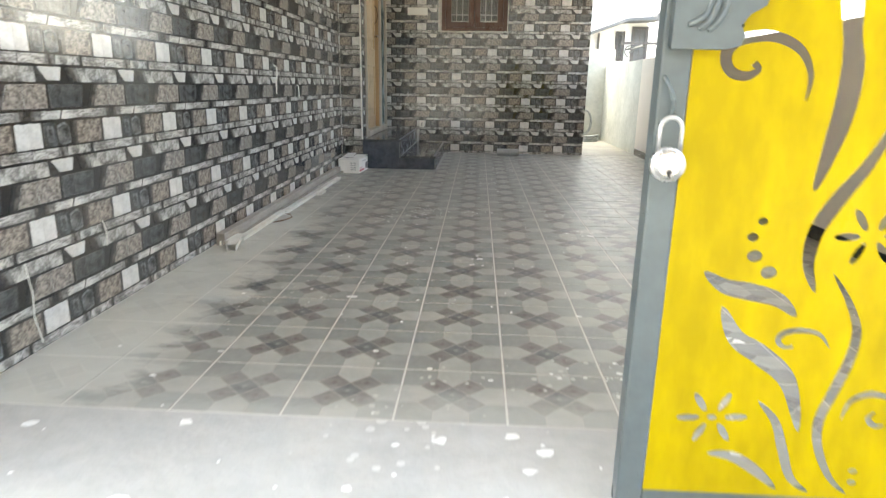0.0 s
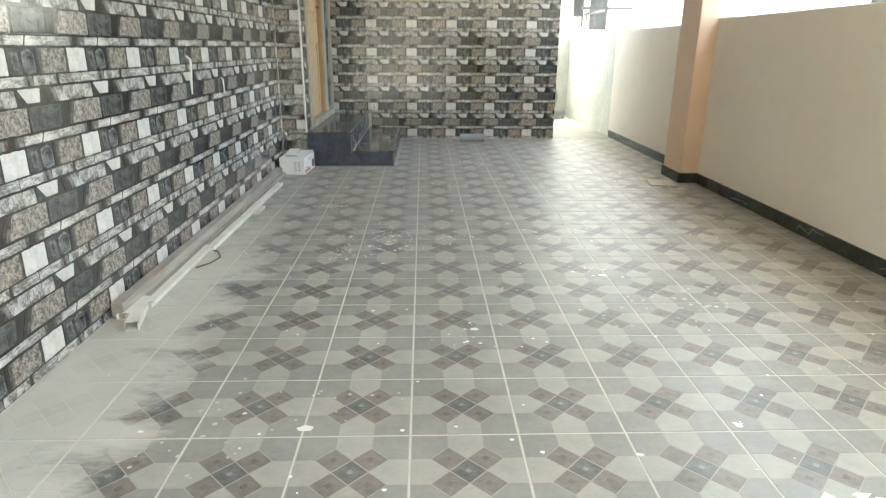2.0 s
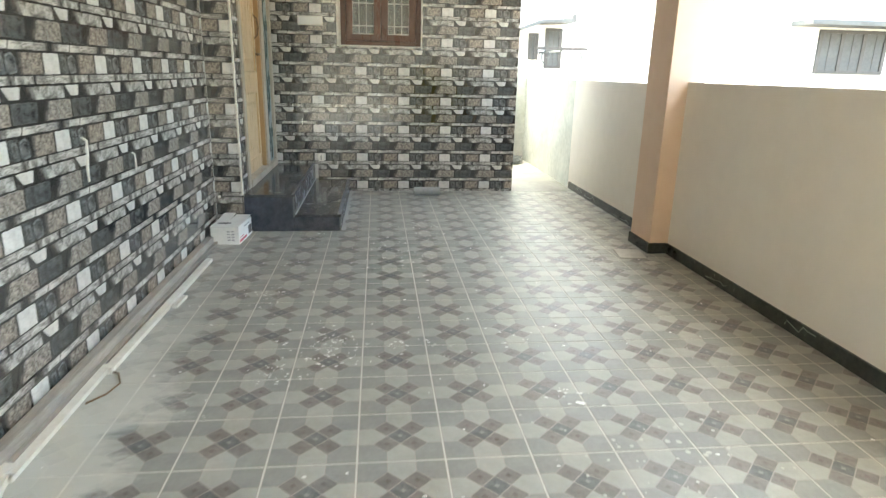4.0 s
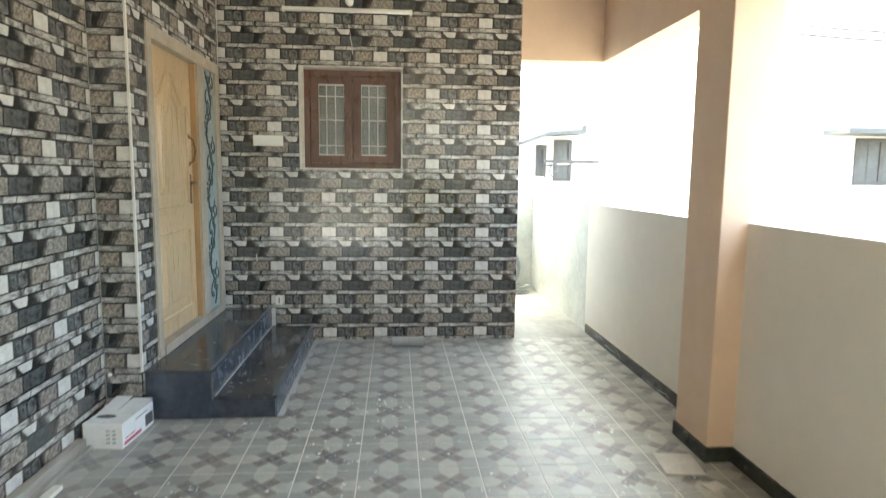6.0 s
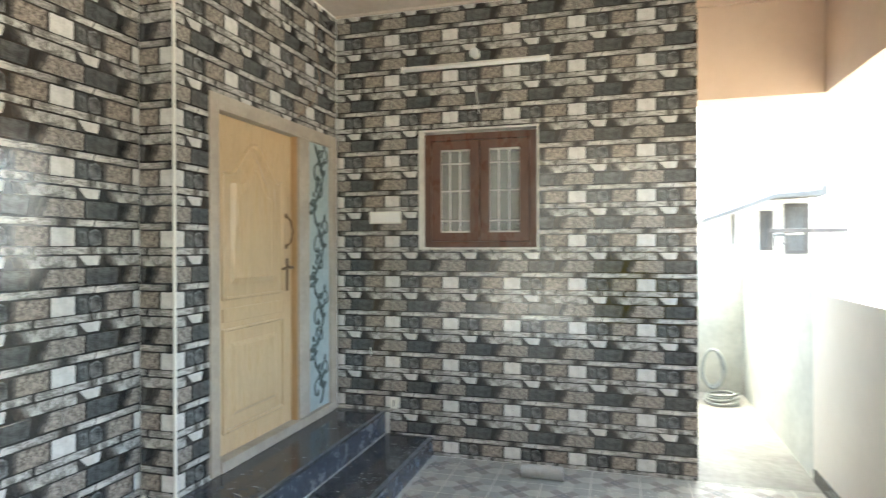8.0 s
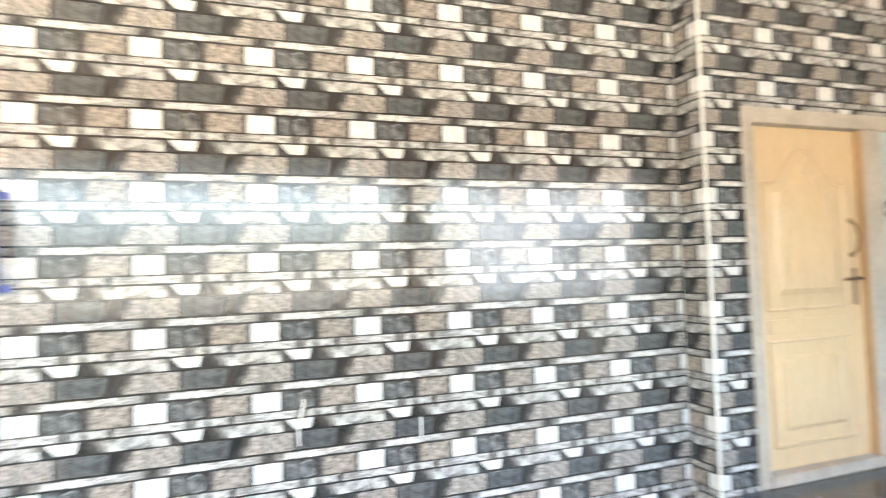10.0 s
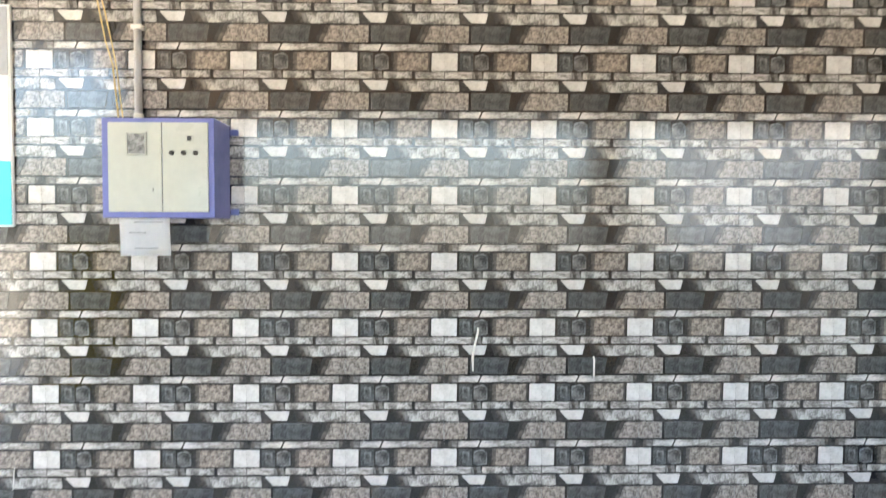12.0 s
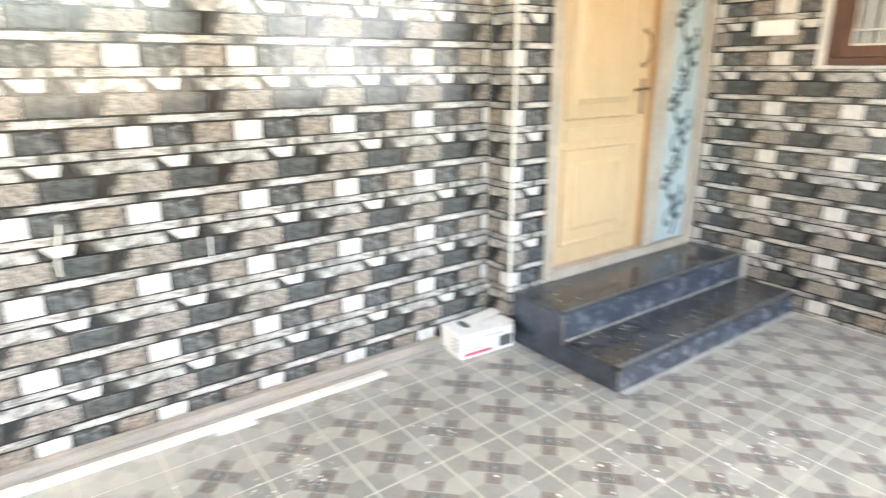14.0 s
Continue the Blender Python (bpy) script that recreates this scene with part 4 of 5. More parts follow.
# ---- meter box on the side wall ----
meter = thing("meter_box", "blue steel electric meter box with two ivory doors", "meter box", at=(0.0, -5.285, 1.705))
part("casing", boxed(0.002, 0.205, -0.235, 0.235, -0.21, 0.21, bevel=0.004), m_blue, meter, "blue painted steel casing")
for y0, y1 in ((-0.205, 0.018), (0.022, 0.212)):
    d = part("door", boxed(0.2055, 0.215, y0, y1, -0.186, 0.190, bevel=0.002), m_ivory, meter, "ivory painted steel door")
    if y0 < 0:
        for a in ((-0.128, -0.122, 0.052, 0.148), (-0.048, -0.042, 0.052, 0.148)):
            part("window_rim", boxed(0.2152, 0.222, *a), m_ivory, d)
        for a in ((-0.1215, -0.0485, 0.142, 0.148), (-0.1215, -0.0485, 0.052, 0.058)):
            part("window_rim", boxed(0.2152, 0.222, *a), m_ivory, d)
        part("meter_window", boxed(0.2152, 0.2175, -0.1215, -0.0485, 0.0585, 0.1415), m_dial, d, "dark meter face behind the window")
        part("scratch", boxed(0.2151, 0.2158, -0.02, -0.016, -0.10, -0.085), m_dial, d)
    else:
        part("label_plate", boxed(0.2152, 0.2175, 0.078, 0.152, 0.098, 0.14, bevel=0.001), m_ivory, d)
        part("latch", boxed(0.2177, 0.224, 0.128, 0.145, 0.112, 0.132, bevel=0.002), m_black, d, "small black latch")
        for k in range(3):
            bm = bmesh.new()
            add_cyl(bm, (0.2152, 0.062 + k * 0.05, 0.062), (0.226, 0.062 + k * 0.05, 0.062), 0.0105, 0.009, 16)
            part("indicator", bm, m_black, d, "round black indicator", smooth=True)
for z in (-0.18, 0.18):
    part("lug", boxed(0.002, 0.006, 0.236, 0.275, z - 0.014, z + 0.014, bevel=0.002), m_blue, meter, "blue fixing lug")
paper = thing("paper_notice", "white printed paper hanging under the meter box", "paper", at=(0.108, -5.43, 1.494))
bm = bmesh.new()
n = 8
grid = [[bm.verts.new((0.10 + 0.012 * math.sin(i * 0.9) - 0.010 * j / 5, -0.02 + 0.215 * i / n, -0.16 * j / 5)) for j in range(6)] for i in range(n + 1)]
for i in range(n):
    for j in range(5):
        bm.faces.new((grid[i][j], grid[i + 1][j], grid[i + 1][j + 1], grid[i][j + 1]))
bmesh.ops.solidify(bm, geom=bm.faces[:], thickness=0.0015)
part("sheet", bm, m_paper, paper, smooth=True)
for y0, y1, z in ((0.05, 0.17, -0.018), (0.03, 0.10, -0.062), (0.05, 0.15, -0.128)):
    part("print_line", boxed(0.1165, 0.1175, y0, y1, z - 0.0025, z + 0.0025), m_print, paper)
conduit = thing("conduit_pipe", "grey plastic conduit rising from the meter box", "pipe", at=(0.022, -5.45, 0))
bm = bmesh.new()
add_cyl(bm, (0, 0, 1.916), (0, 0, CEIL), 0.0165, segs=14)
part("pipe", bm, m_conduit, conduit, smooth=True)
bm = bmesh.new()
add_cyl(bm, (0, 0, 1.916), (0, 0, 1.965), 0.021, segs=14)
part("coupling", bm, m_pvc, conduit, "white pipe coupling", smooth=True)
for z in (2.35, 2.95):
    part("clip", boxed(-0.021, 0.018, -0.024, 0.024, z - 0.01, z + 0.01, bevel=0.003), m_pvc, conduit)
for pts in (((0.15, -5.475, 1.92), (0.05, -5.548, 2.173), (0.04, -5.584, 2.284), (0.035, -5.632, 2.531), (0.03, -5.657, 2.754), (0.02, -5.675, 3.32)),
            ((0.14, -5.462, 1.92), (0.05, -5.531, 2.161), (0.04, -5.553, 2.26), (0.035, -5.591, 2.433), (0.03, -5.639, 2.605), (0.02, -5.662, 3.0), (0.02, -5.668, 3.32))):
    bends = [tuple(a + (b - a) * q / 4 for a, b in zip(p0, p1)) for p0, p1 in zip(pts, pts[1:]) for q in range(4)] + [pts[-1]]
    wire("loose yellow wire running up from the meter box", bends, 0.0035, m_wire)

# banner by the gate
banner = thing("banner", "white and cyan printed banner on the tiled wall", "banner", at=(0.0, -6.33, 1.46))
part("frame", boxed(0.002, 0.016, -0.32, 0.312, -0.004, 0.99, bevel=0.003), m_tube, banner, "white banner border")
part("head_sheet", boxed(0.0165, 0.019, -0.31, 0.300, 0.676, 0.98), m_print, banner, "grey printed head of the banner")
part("upper_sheet", boxed(0.0165, 0.019, -0.31, 0.300, 0.325, 0.66), m_paper, banner)
part("lower_sheet", boxed(0.0165, 0.020, -0.31, 0.305, 0.004, 0.292), m_cyan, banner, "cyan lower sheet")
part("strip", boxed(0.0165, 0.022, -0.31, 0.308, 0.2925, 0.3245), m_tube, banner)

# pale cable stubs in the side wall
tag = thing("cable_stub", "pale cable stub hanging from the tiled wall", "cable", at=(0.0, -3.935, 0.89))
bm = bmesh.new()
add_tube(bm, [(0.002, 0.02, 0.10), (0.022, 0.018, 0.085), (0.026, 0.004, 0.03), (0.022, -0.006, -0.03), (0.02, -0.004, -0.095)], 0.006, 6, [0.004, 0.005, 0.005, 0.006, 0.004])
part("cable", bm, m_pvc, tag, smooth=True)
tag2 = thing("cable_stub", "thin pale cable stub hanging from the tiled wall", "cable", at=(0.0, -3.375, 0.81))
bm = bmesh.new()
add_tube(bm, [(0.002, 0.0, 0.045), (0.014, 0.0, 0.035), (0.016, -0.002, -0.045)], 0.004, 6)
part("cable", bm, m_pvc, tag2, smooth=True)
wire("thin pale wire hanging down the tiled wall", [(0.003, -6.47, 0.30), (0.012, -6.468, 0.20), (0.010, -6.475, 0.12), (0.016, -6.462, 0.03)], 0.002, m_pvc)
wire("short thin pale wire end on the tiled wall", [(0.003, -6.046, 0.35), (0.012, -6.044, 0.31), (0.012, -6.048, 0.25)], 0.002, m_pvc)

# ---- things along the foot of the side wall ----
plank = thing("plank", "dusty grey wooden plank along the wall's foot", "plank", at=(0.0, -3.58, 0))
part("board", boxed(0.012, 0.060, -1.50, 1.40, 0.0, 0.066, bevel=0.004), m_plank, plank)
part("lower_board", boxed(0.061, 0.085, -1.44, 1.46, 0.0, 0.022, bevel=0.003), m_plank, plank)


def casing(name, y0, y1, x, r, label, tilt=0.0):
    """A white plastic wiring channel lying on the floor."""
    ob = thing(name, label, "pipe", "plastic strips by the wall", at=(x, (y0 + y1) / 2, 0.0), turn=tilt)
    h = (y1 - y0) / 2
    t = 0.0022
    bm = bmesh.new()
    add_box(bm, -r, r, -h, h, 0.001, 0.001 + t)
    add_box(bm, -r, -r + t, -h, h, 0.0013 + t, r * 1.25)
    add_box(bm, r - t, r, -h, h, 0.0013 + t, r * 1.25)
    part("channel", bm, m_pvc, ob)
    cov = bmesh.new()
    add_box(cov, -r - t, r + t, -h + 0.018, h - 0.006, r * 1.25 + 0.0004, r * 1.25 + t)
    add_box(cov, -r - t, -r - 0.0004, -h + 0.018, h - 0.006, r * 0.75, r * 1.25)
    add_box(cov, r + 0.0004, r + t, -h + 0.018, h - 0.006, r * 0.75, r * 1.25)
    part("cover", cov, m_pvc, ob, "snap-on plastic cover")


casing("wiring_channel", -4.98, -4.18, 0.105, 0.016, "white plastic wiring channel lying on the floor", 0.6)
casing("wiring_channel", -4.25, -2.60, 0.128, 0.018, "white plastic wiring channel lying on the floor", -0.5)
casing("wiring_channel", -3.48, -3.31, 0.172, 0.014, "short white plastic wiring channel lying on the floor", -3.0)
casing("wiring_channel", -5.20, -4.98, 0.115, 0.024, "short broken white plastic channel lying on the floor", 14.0)
casing("wiring_channel", -5.10, -4.90, 0.070, 0.020, "short broken white plastic channel lying on the floor", -9.0)
wire("dark wire loop lying on the dusty floor", [(0.14, -4.5, 0.006), (0.19, -4.43, 0.006), (0.21, -4.34, 0.006), (0.17, -4.25, 0.006), (0.13, -4.23, 0.006)], 0.004, m_iron)

carton = thing("carton", "white cardboard carton with red and dark print", "box", at=(0.155, -1.985, 0), turn=-4.0)
CX, CY0, CY1, CH, CT = 0.106, -0.188, 0.172, 0.138, 0.004
part("body", boxed(-CX, CX, CY0, CY0 + CT, 0.0, CH, bevel=0.001), m_carton, carton)
part("body", boxed(-CX, CX, CY1 - CT, CY1, 0.0, CH, bevel=0.001), m_carton, carton)
part("body", boxed(-CX, -CX + CT, CY0 + CT + 0.0005, CY1 - CT - 0.0005, 0.0, CH, bevel=0.001), m_carton, carton)
part("body", boxed(CX - CT, CX, CY0 + CT + 0.0005, CY1 - CT - 0.0005, 0.0, CH, bevel=0.001), m_carton, carton)
# base painted near-black to give the shade inside the carton
part("base", boxed(-CX + CT, CX - CT, CY0 + CT, CY1 - CT, 0.001, 0.006), m_carton_dark, carton, "carton base coloured dark as the shade inside")
# lid in two halves: one lies shut, the other is half lifted
part("flap", boxed(-CX, CX, CY0 - 0.002, -0.04, CH + 0.0005, CH + 0.0035, bevel=0.001), m_carton, carton)
for x0, x1, lift in ((-CX, -0.012, 6), (-0.010, CX, 3)):
    bm = boxed(x0, x1, 0.0, 0.215, 0.0, 0.003, bevel=0.001)
    bm.transform(Matrix.Translation((0, -0.038, CH + 0.001)) @ Matrix.Rotation(radians(lift), 4, "X"))
    part("flap", bm, m_carton, carton, "half-lifted carton flap")
bm = bmesh.new()
add_prism(bm, [(-0.03 + 0.055 * math.cos(q * math.pi / 8), -0.085 + 0.026 * math.sin(q * math.pi / 8)) for q in range(16)], CH + 0.0037, CH + 0.0044, 0.0, 0)
part("top_print", bm, m_carton_dark, carton, "dark picture printed on the lid")
part("side_print", boxed(CX + 0.0002, CX + 0.0008, -0.17, 0.02, 0.012, 0.032), m_carton_red, carton, "red printed band")
part("side_print", boxed(CX + 0.0002, CX + 0.0008, -0.155, -0.05, 0.044, 0.050), m_carton_red, carton, "thin red printed line")
part("side_print", boxed(CX + 0.0002, CX + 0.0008, 0.07, 0.160, 0.018, 0.085), m_carton_dark, carton, "dark picture printed on the side")
part("side_print", boxed(CX + 0.0002, CX + 0.0008, -0.04, 0.10, 0.104, 0.113), m_print, carton)
for k in range(4):
    for x in (0.018, 0.050):
        part("side_print", boxed(x, x + 0.022, CY0 - 0.0008, CY0 - 0.0002, 0.030 + k * 0.022, 0.040 + k * 0.022), m_print, carton)
bm = bmesh.new()
bmesh.ops.create_uvsphere(bm, u_segments=12, v_segments=8, radius=0.012, matrix=Matrix.Translation((0, 0, 0.0)))
knob = thing("pipe_cap", "small white plastic pipe cap in the wall", "cap", at=(0.035, -1.822, 0.30))
part("cap", bm, m_pvc, knob, smooth=True)

# ---- loose things on the floor ----
roll = thing("paper_roll", "grey roll of sheet lying by the end wall", "roll", at=(1.83, -0.235, 0.045), turn=1.0)
bm = bmesh.new()
add_cyl(bm, (-0.14, 0, 0), (0.14, 0, 0), 0.045, segs=24)
part("sheet", bm, m_roll, roll, smooth=False)
# flat black discs paint the shade of a hollow on the solid ends
for s in (-1, 1):
    bm = bmesh.new()
    add_cyl(bm, (s * 0.1402, 0, 0), (s * 0.1415, 0, 0), 0.018, segs=14)
    part("core", bm, m_black, roll, "black disc drawn as the shaded hollow of the roll")
part("loose_edge", boxed(-0.14, 0.14, -0.075, -0.01, -0.044, -0.0425), m_roll, roll)
scrap = thing("board_offcut", "pale flat board offcut lying by the column", "board", at=(3.20, -2.53, 0.0), turn=-8)
part("board", boxed(-0.10, 0.10, -0.12, 0.12, 0.001, 0.009, bevel=0.002), m_scrap, scrap)
scrap2 = thing("board_offcut", "small pale board offcut lying by the column", "board", at=(3.27, -2.76, 0.0), turn=20)
part("board", boxed(-0.05, 0.05, -0.04, 0.04, 0.001, 0.006, bevel=0.002), m_scrap, scrap2)
hose = thing("hose_coil", "coiled grey hose on the passage floor by the end wall", "hose", at=(3.30, 2.22, 0.0))
bm = bmesh.new()
pts = []
for i in range(100):
    a = i / 100 * 2 * math.pi * 5
    rr = 0.135 + 0.02 * math.sin(a * 0.43)
    pts.append((rr * math.cos(a), rr * math.sin(a), 0.014 + 0.018 * (i / 20.0) + 0.012 * math.sin(a + i * 0.02)))
add_tube(bm, pts, 0.012, 6)
part("coil", bm, m_hose, hose, smooth=True)
bm = bmesh.new()
loop = []
for i in range(60):
    a = i / 60 * 2 * math.pi * 3
    loop.append((-0.06 + (0.10 + 0.012 * math.sin(a * 0.31)) * math.cos(a), 0.12 + 0.05 * i / 60, 0.31 + (0.19 + 0.01 * math.sin(a * 0.23)) * math.sin(a)))
add_tube(bm, loop, 0.012, 6)
part("standing_loop", bm, m_hose, hose, smooth=True)
rv = random.Random(11)
bm = bmesh.new()
for i in range(260):
    y = rv.uniform(-6.9, -0.4) if i % 3 else rv.uniform(-9.0, -6.85)
    x = rv.uniform(0.15, 3.3)
    r = rv.uniform(0.003, 0.009) * (1.6 if i % 9 == 0 else 1)
    k = rv.randint(5, 7)
    a0 = rv.uniform(0, 6)
    el = rv.uniform(0.6, 1.6)
    add_prism(bm, [(x + r * el * math.cos(a0 + q * 2 * math.pi / k), y + r * math.sin(a0 + q * 2 * math.pi / k) * rv.uniform(0.7, 1.1)) for q in range(k)], 0.0002 if y > GATE_END else -0.0007, 0.0016 if y > GATE_END else 0.0011, r * 0.3, 0)
for i in range(14):
    xc, yc2, spread = rv.uniform(0.5, 3.1), rv.uniform(-6.7, -0.8), rv.uniform(0.05, 0.16)
    for q in range(16):
        x, y, r = rv.gauss(xc, spread), rv.gauss(yc2, spread), rv.uniform(0.002, 0.008) * (2.2 if q == 0 else 1)
        if not (0.2 < x < 3.3 and -6.75 < y < -0.1) or (x < 1.05 and y > -1.85):
            continue
        k = rv.randint(5, 8)
        a0 = rv.uniform(0, 6)
        rr = [r * rv.uniform(0.5, 1.2) for w in range(k)]
        add_prism(bm, [(x + 1.4 * rr[w] * math.cos(a0 + w * 2 * math.pi / k), y + rr[w] * math.sin(a0 + w * 2 * math.pi / k)) for w in range(k)], 0.0002, 0.0014, r * 0.25, 0)
for i in range(70):
    x, y, r = rv.uniform(0.1, 3.2), rv.uniform(-8.6, -6.83), rv.uniform(0.008, 0.026)
    k = rv.randint(7, 9)
    a0 = rv.uniform(0, 6)
    rr = [r * rv.uniform(0.55, 1.15) for q in range(k)]
    add_prism(bm, [(x + 1.3 * rr[q] * math.cos(a0 + q * 2 * math.pi / k), y + rr[q] * math.sin(a0 + q * 2 * math.pi / k)) for q in range(k)], -0.0007, 0.0010, r * 0.15, 0)
for xc, yc2, sx, sy, count, big in ((2.28, -6.18, 0.05, 0.025, 9, 0.026), (0.915, -5.83, 0.012, 0.006, 3, 0.017), (2.17, -5.845, 0.012, 0.006, 3, 0.012),
                                     (1.06, -4.02, 0.11, 0.10, 80, 0.007), (0.86, -4.30, 0.07, 0.06, 30, 0.006), (0.62, -3.30, 0.10, 0.08, 40, 0.006)):
    for q in range(count):
        x, y, r = rv.gauss(xc, sx), rv.gauss(yc2, sy), big * rv.uniform(0.35, 1.0)
        k = rv.randint(6, 9)
        a0 = rv.uniform(0, 6)
        rr = [r * rv.uniform(0.45, 1.2) for w in range(k)]
        add_prism(bm, [(x + 1.5 * rr[w] * math.cos(a0 + w * 2 * math.pi / k), y + rr[w] * math.sin(a0 + w * 2 * math.pi / k)) for w in range(k)], 0.0002, 0.0012 + 0.00002 * (q % 9), r * 0.2, 0)
tagged(new("lime_splashes", mesh_of("lime_splashes", bm, m_tube)), "dried white lime splashes on the floor", "splashes", "", "stuff")

# ---- gate ----
gate = thing("gate", "half-open yellow sheet-metal gate with cut-out scrolls and a grey frame", "gate", at=(0, YG + 0.023, 0))
part("stile", boxed(1.740, 1.792, -0.022, 0.022, 0.012, 1.50, bevel=0.004), m_gate_grey, gate, "grey painted steel stile")
part("stile", boxed(3.28, 3.33, -0.022, 0.022, 0.012, 1.50, bevel=0.004), m_gate_grey, gate, "grey painted steel stile")
part("rail", boxed(1.793, 3.279, -0.018, 0.018, 0.020, 0.062, bevel=0.004), m_gate_grey, gate, "grey painted steel rail")
part("rail", boxed(1.793, 3.279, -0.018, 0.018, 1.46, 1.50, bevel=0.004), m_gate_grey, gate, "grey painted steel rail")


def smooth_path(pts, n=6):
    out = []
    for i in range(len(pts) - 1):
        p0, p1, p2, p3 = pts[max(0, i - 1)], pts[i], pts[i + 1], pts[min(len(pts) - 1, i + 2)]
        for k in range(n):
            t = k / n
            out.append(tuple(0.5 * (2 * p1[a] + (p2[a] - p0[a]) * t + (2 * p0[a] - 5 * p1[a] + 4 * p2[a] - p3[a]) * t * t + (3 * p1[a] - p0[a] - 3 * p2[a] + p3[a]) * t ** 3) for a in (0, 1)))
    return out + [pts[-1]]


def stroke(pts, width, head=0.0, tail=0.0):
    """The outline of a swelling stroke along a smooth path."""
    p = smooth_path(pts)
    left, right = [], []
    for i, q in enumerate(p):
        a, b2 = p[max(0, i - 1)], p[min(len(p) - 1, i + 1)]
        d = Vector((b2[0] - a[0], b2[1] - a[1])).normalized()
        t = i / (len(p) - 1)
        w = width / 2 * max(head * (1 - t) + tail * t, math.sin(math.pi * t) ** 0.6, 0.04)
        left.append((q[0] - d.y * w, q[1] + d.x * w))
        right.append((q[0] + d.y * w, q[1] - d.x * w))
    return left + right[::-1]


def ring(c, rx, rz, turn=0.0, n=14):
    out = []
    for k in range(n):
        a = 2 * math.pi * k / n
        x, z = rx * math.cos(a), rz * math.sin(a)
        out.append((c[0] + x * math.cos(turn) - z * math.sin(turn), c[1] + x * math.sin(turn) + z * math.cos(turn)))
    return out


CUTS = [
    stroke([(1.993, 0.852), (1.994, 0.897), (1.969, 0.938), (1.919, 0.958), (1.866, 0.950), (1.848, 0.926), (1.859, 0.900), (1.886, 0.892), (1.905, 0.903), (1.897, 0.914)], 0.020, 0.1, 0.6),
    stroke([(2.040, 1.03), (2.052, 0.961), (2.062, 0.907), (2.060, 0.833), (2.048, 0.765), (2.033, 0.695)], 0.040, 1.0, 0.0),
    stroke([(2.165, 0.850), (2.120, 0.747), (2.078, 0.680), (2.050, 0.622), (2.046, 0.560), (2.067, 0.505)], 0.030, 0.6, 0.0),
    stroke([(1.860, 0.539), (1.900, 0.512), (1.948, 0.502), (2.002, 0.488), (2.041, 0.456)], 0.034),
    stroke([(1.902, 0.471), (1.935, 0.409), (1.990, 0.372), (2.048, 0.318), (2.084, 0.211)], 0.040),
    stroke([(2.113, 0.393), (2.090, 0.421), (2.053, 0.428), (2.024, 0.421), (2.015, 0.406), (2.027, 0.393), (2.045, 0.394)], 0.012, 0.1, 0.6),
    stroke([(2.095, 0.542), (2.134, 0.485), (2.157, 0.429), (2.154, 0.370), (2.135, 0.298), (2.119, 0.235), (2.130, 0.173), (2.163, 0.109), (2.20, 0.075)], 0.022),
    stroke([(1.997, 0.276), (2.036, 0.232), (2.060, 0.169), (2.085, 0.106), (2.125, 0.074)], 0.020),
    stroke([(1.912, 0.155), (1.965, 0.149), (2.015, 0.118), (2.060, 0.078)], 0.024),
    stroke([(2.262, 0.270), (2.240, 0.294), (2.205, 0.300), (2.172, 0.282), (2.160, 0.240)], 0.014, 0.3, 0.1),
    stroke([(2.246, 0.235), (2.228, 0.232), (2.212, 0.246), (2.222, 0.262)], 0.012, 0.3, 0.6),
    ring((1.953, 0.638), 0.009, 0.007), ring((1.939, 0.608), 0.010, 0.008), ring((1.947, 0.572), 0.014, 0.011), ring((1.977, 0.541), 0.015, 0.012),
    ring((2.205, 0.128), 0.009, 0.006), ring((2.207, 0.102), 0.009, 0.006), ring((1.912, 0.236), 0.010, 0.006),
]
for c, rad in (((1.912, 0.236), 0.047), ((2.150, 0.615), 0.044), ((2.46, 0.34), 0.047)):
    for k in range(6):
        a = k * math.pi / 3 + 0.06
        CUTS.append(ring((c[0] + rad * math.cos(a), c[1] + rad * 0.82 * math.sin(a)), 0.023, 0.0075, a))


def cut_sheet(outline, holes, half):
    """A metal sheet in the x-z plane with openings cut clean through it."""
    cu = bpy.data.curves.new("sheet", "CURVE")
    cu.dimensions, cu.fill_mode, cu.extrude = "2D", "BOTH", half
    for pts in [outline] + holes:
        sp = cu.splines.new("POLY")
        sp.points.add(len(pts) - 1)
        for q, p in zip(sp.points, pts):
            q.co = (p[0], p[1], 0, 1)
        sp.use_cyclic_u = True
    tmp = bpy.data.objects.new("sheet", cu)
    me = tmp.to_mesh()
    bm = bmesh.new()
    bm.from_mesh(me)
    tmp.to_mesh_clear()
    bpy.data.objects.remove(tmp)
    bpy.data.curves.remove(cu)
    for v in bm.verts:
        v.co = Vector((v.co.x, v.co.z, v.co.y))
    return bm


top_edge = [(1.7925 + (3.279 - 1.7925) * k / 24, 0.95 + 0.50 * math.sin(math.pi * k / 24) ** 0.75) for k in range(25)]
sheet_bm = cut_sheet([(1.7925, 0.0625), (3.2785, 0.0625)] + top_edge[::-1], CUTS, 0.0012)
bmesh.ops.translate(sheet_bm, vec=(0, -0.0215, 0), verts=sheet_bm.verts)
part("sheet", sheet_bm, m_yellow, gate, "yellow enamelled sheet with scroll cut-outs")
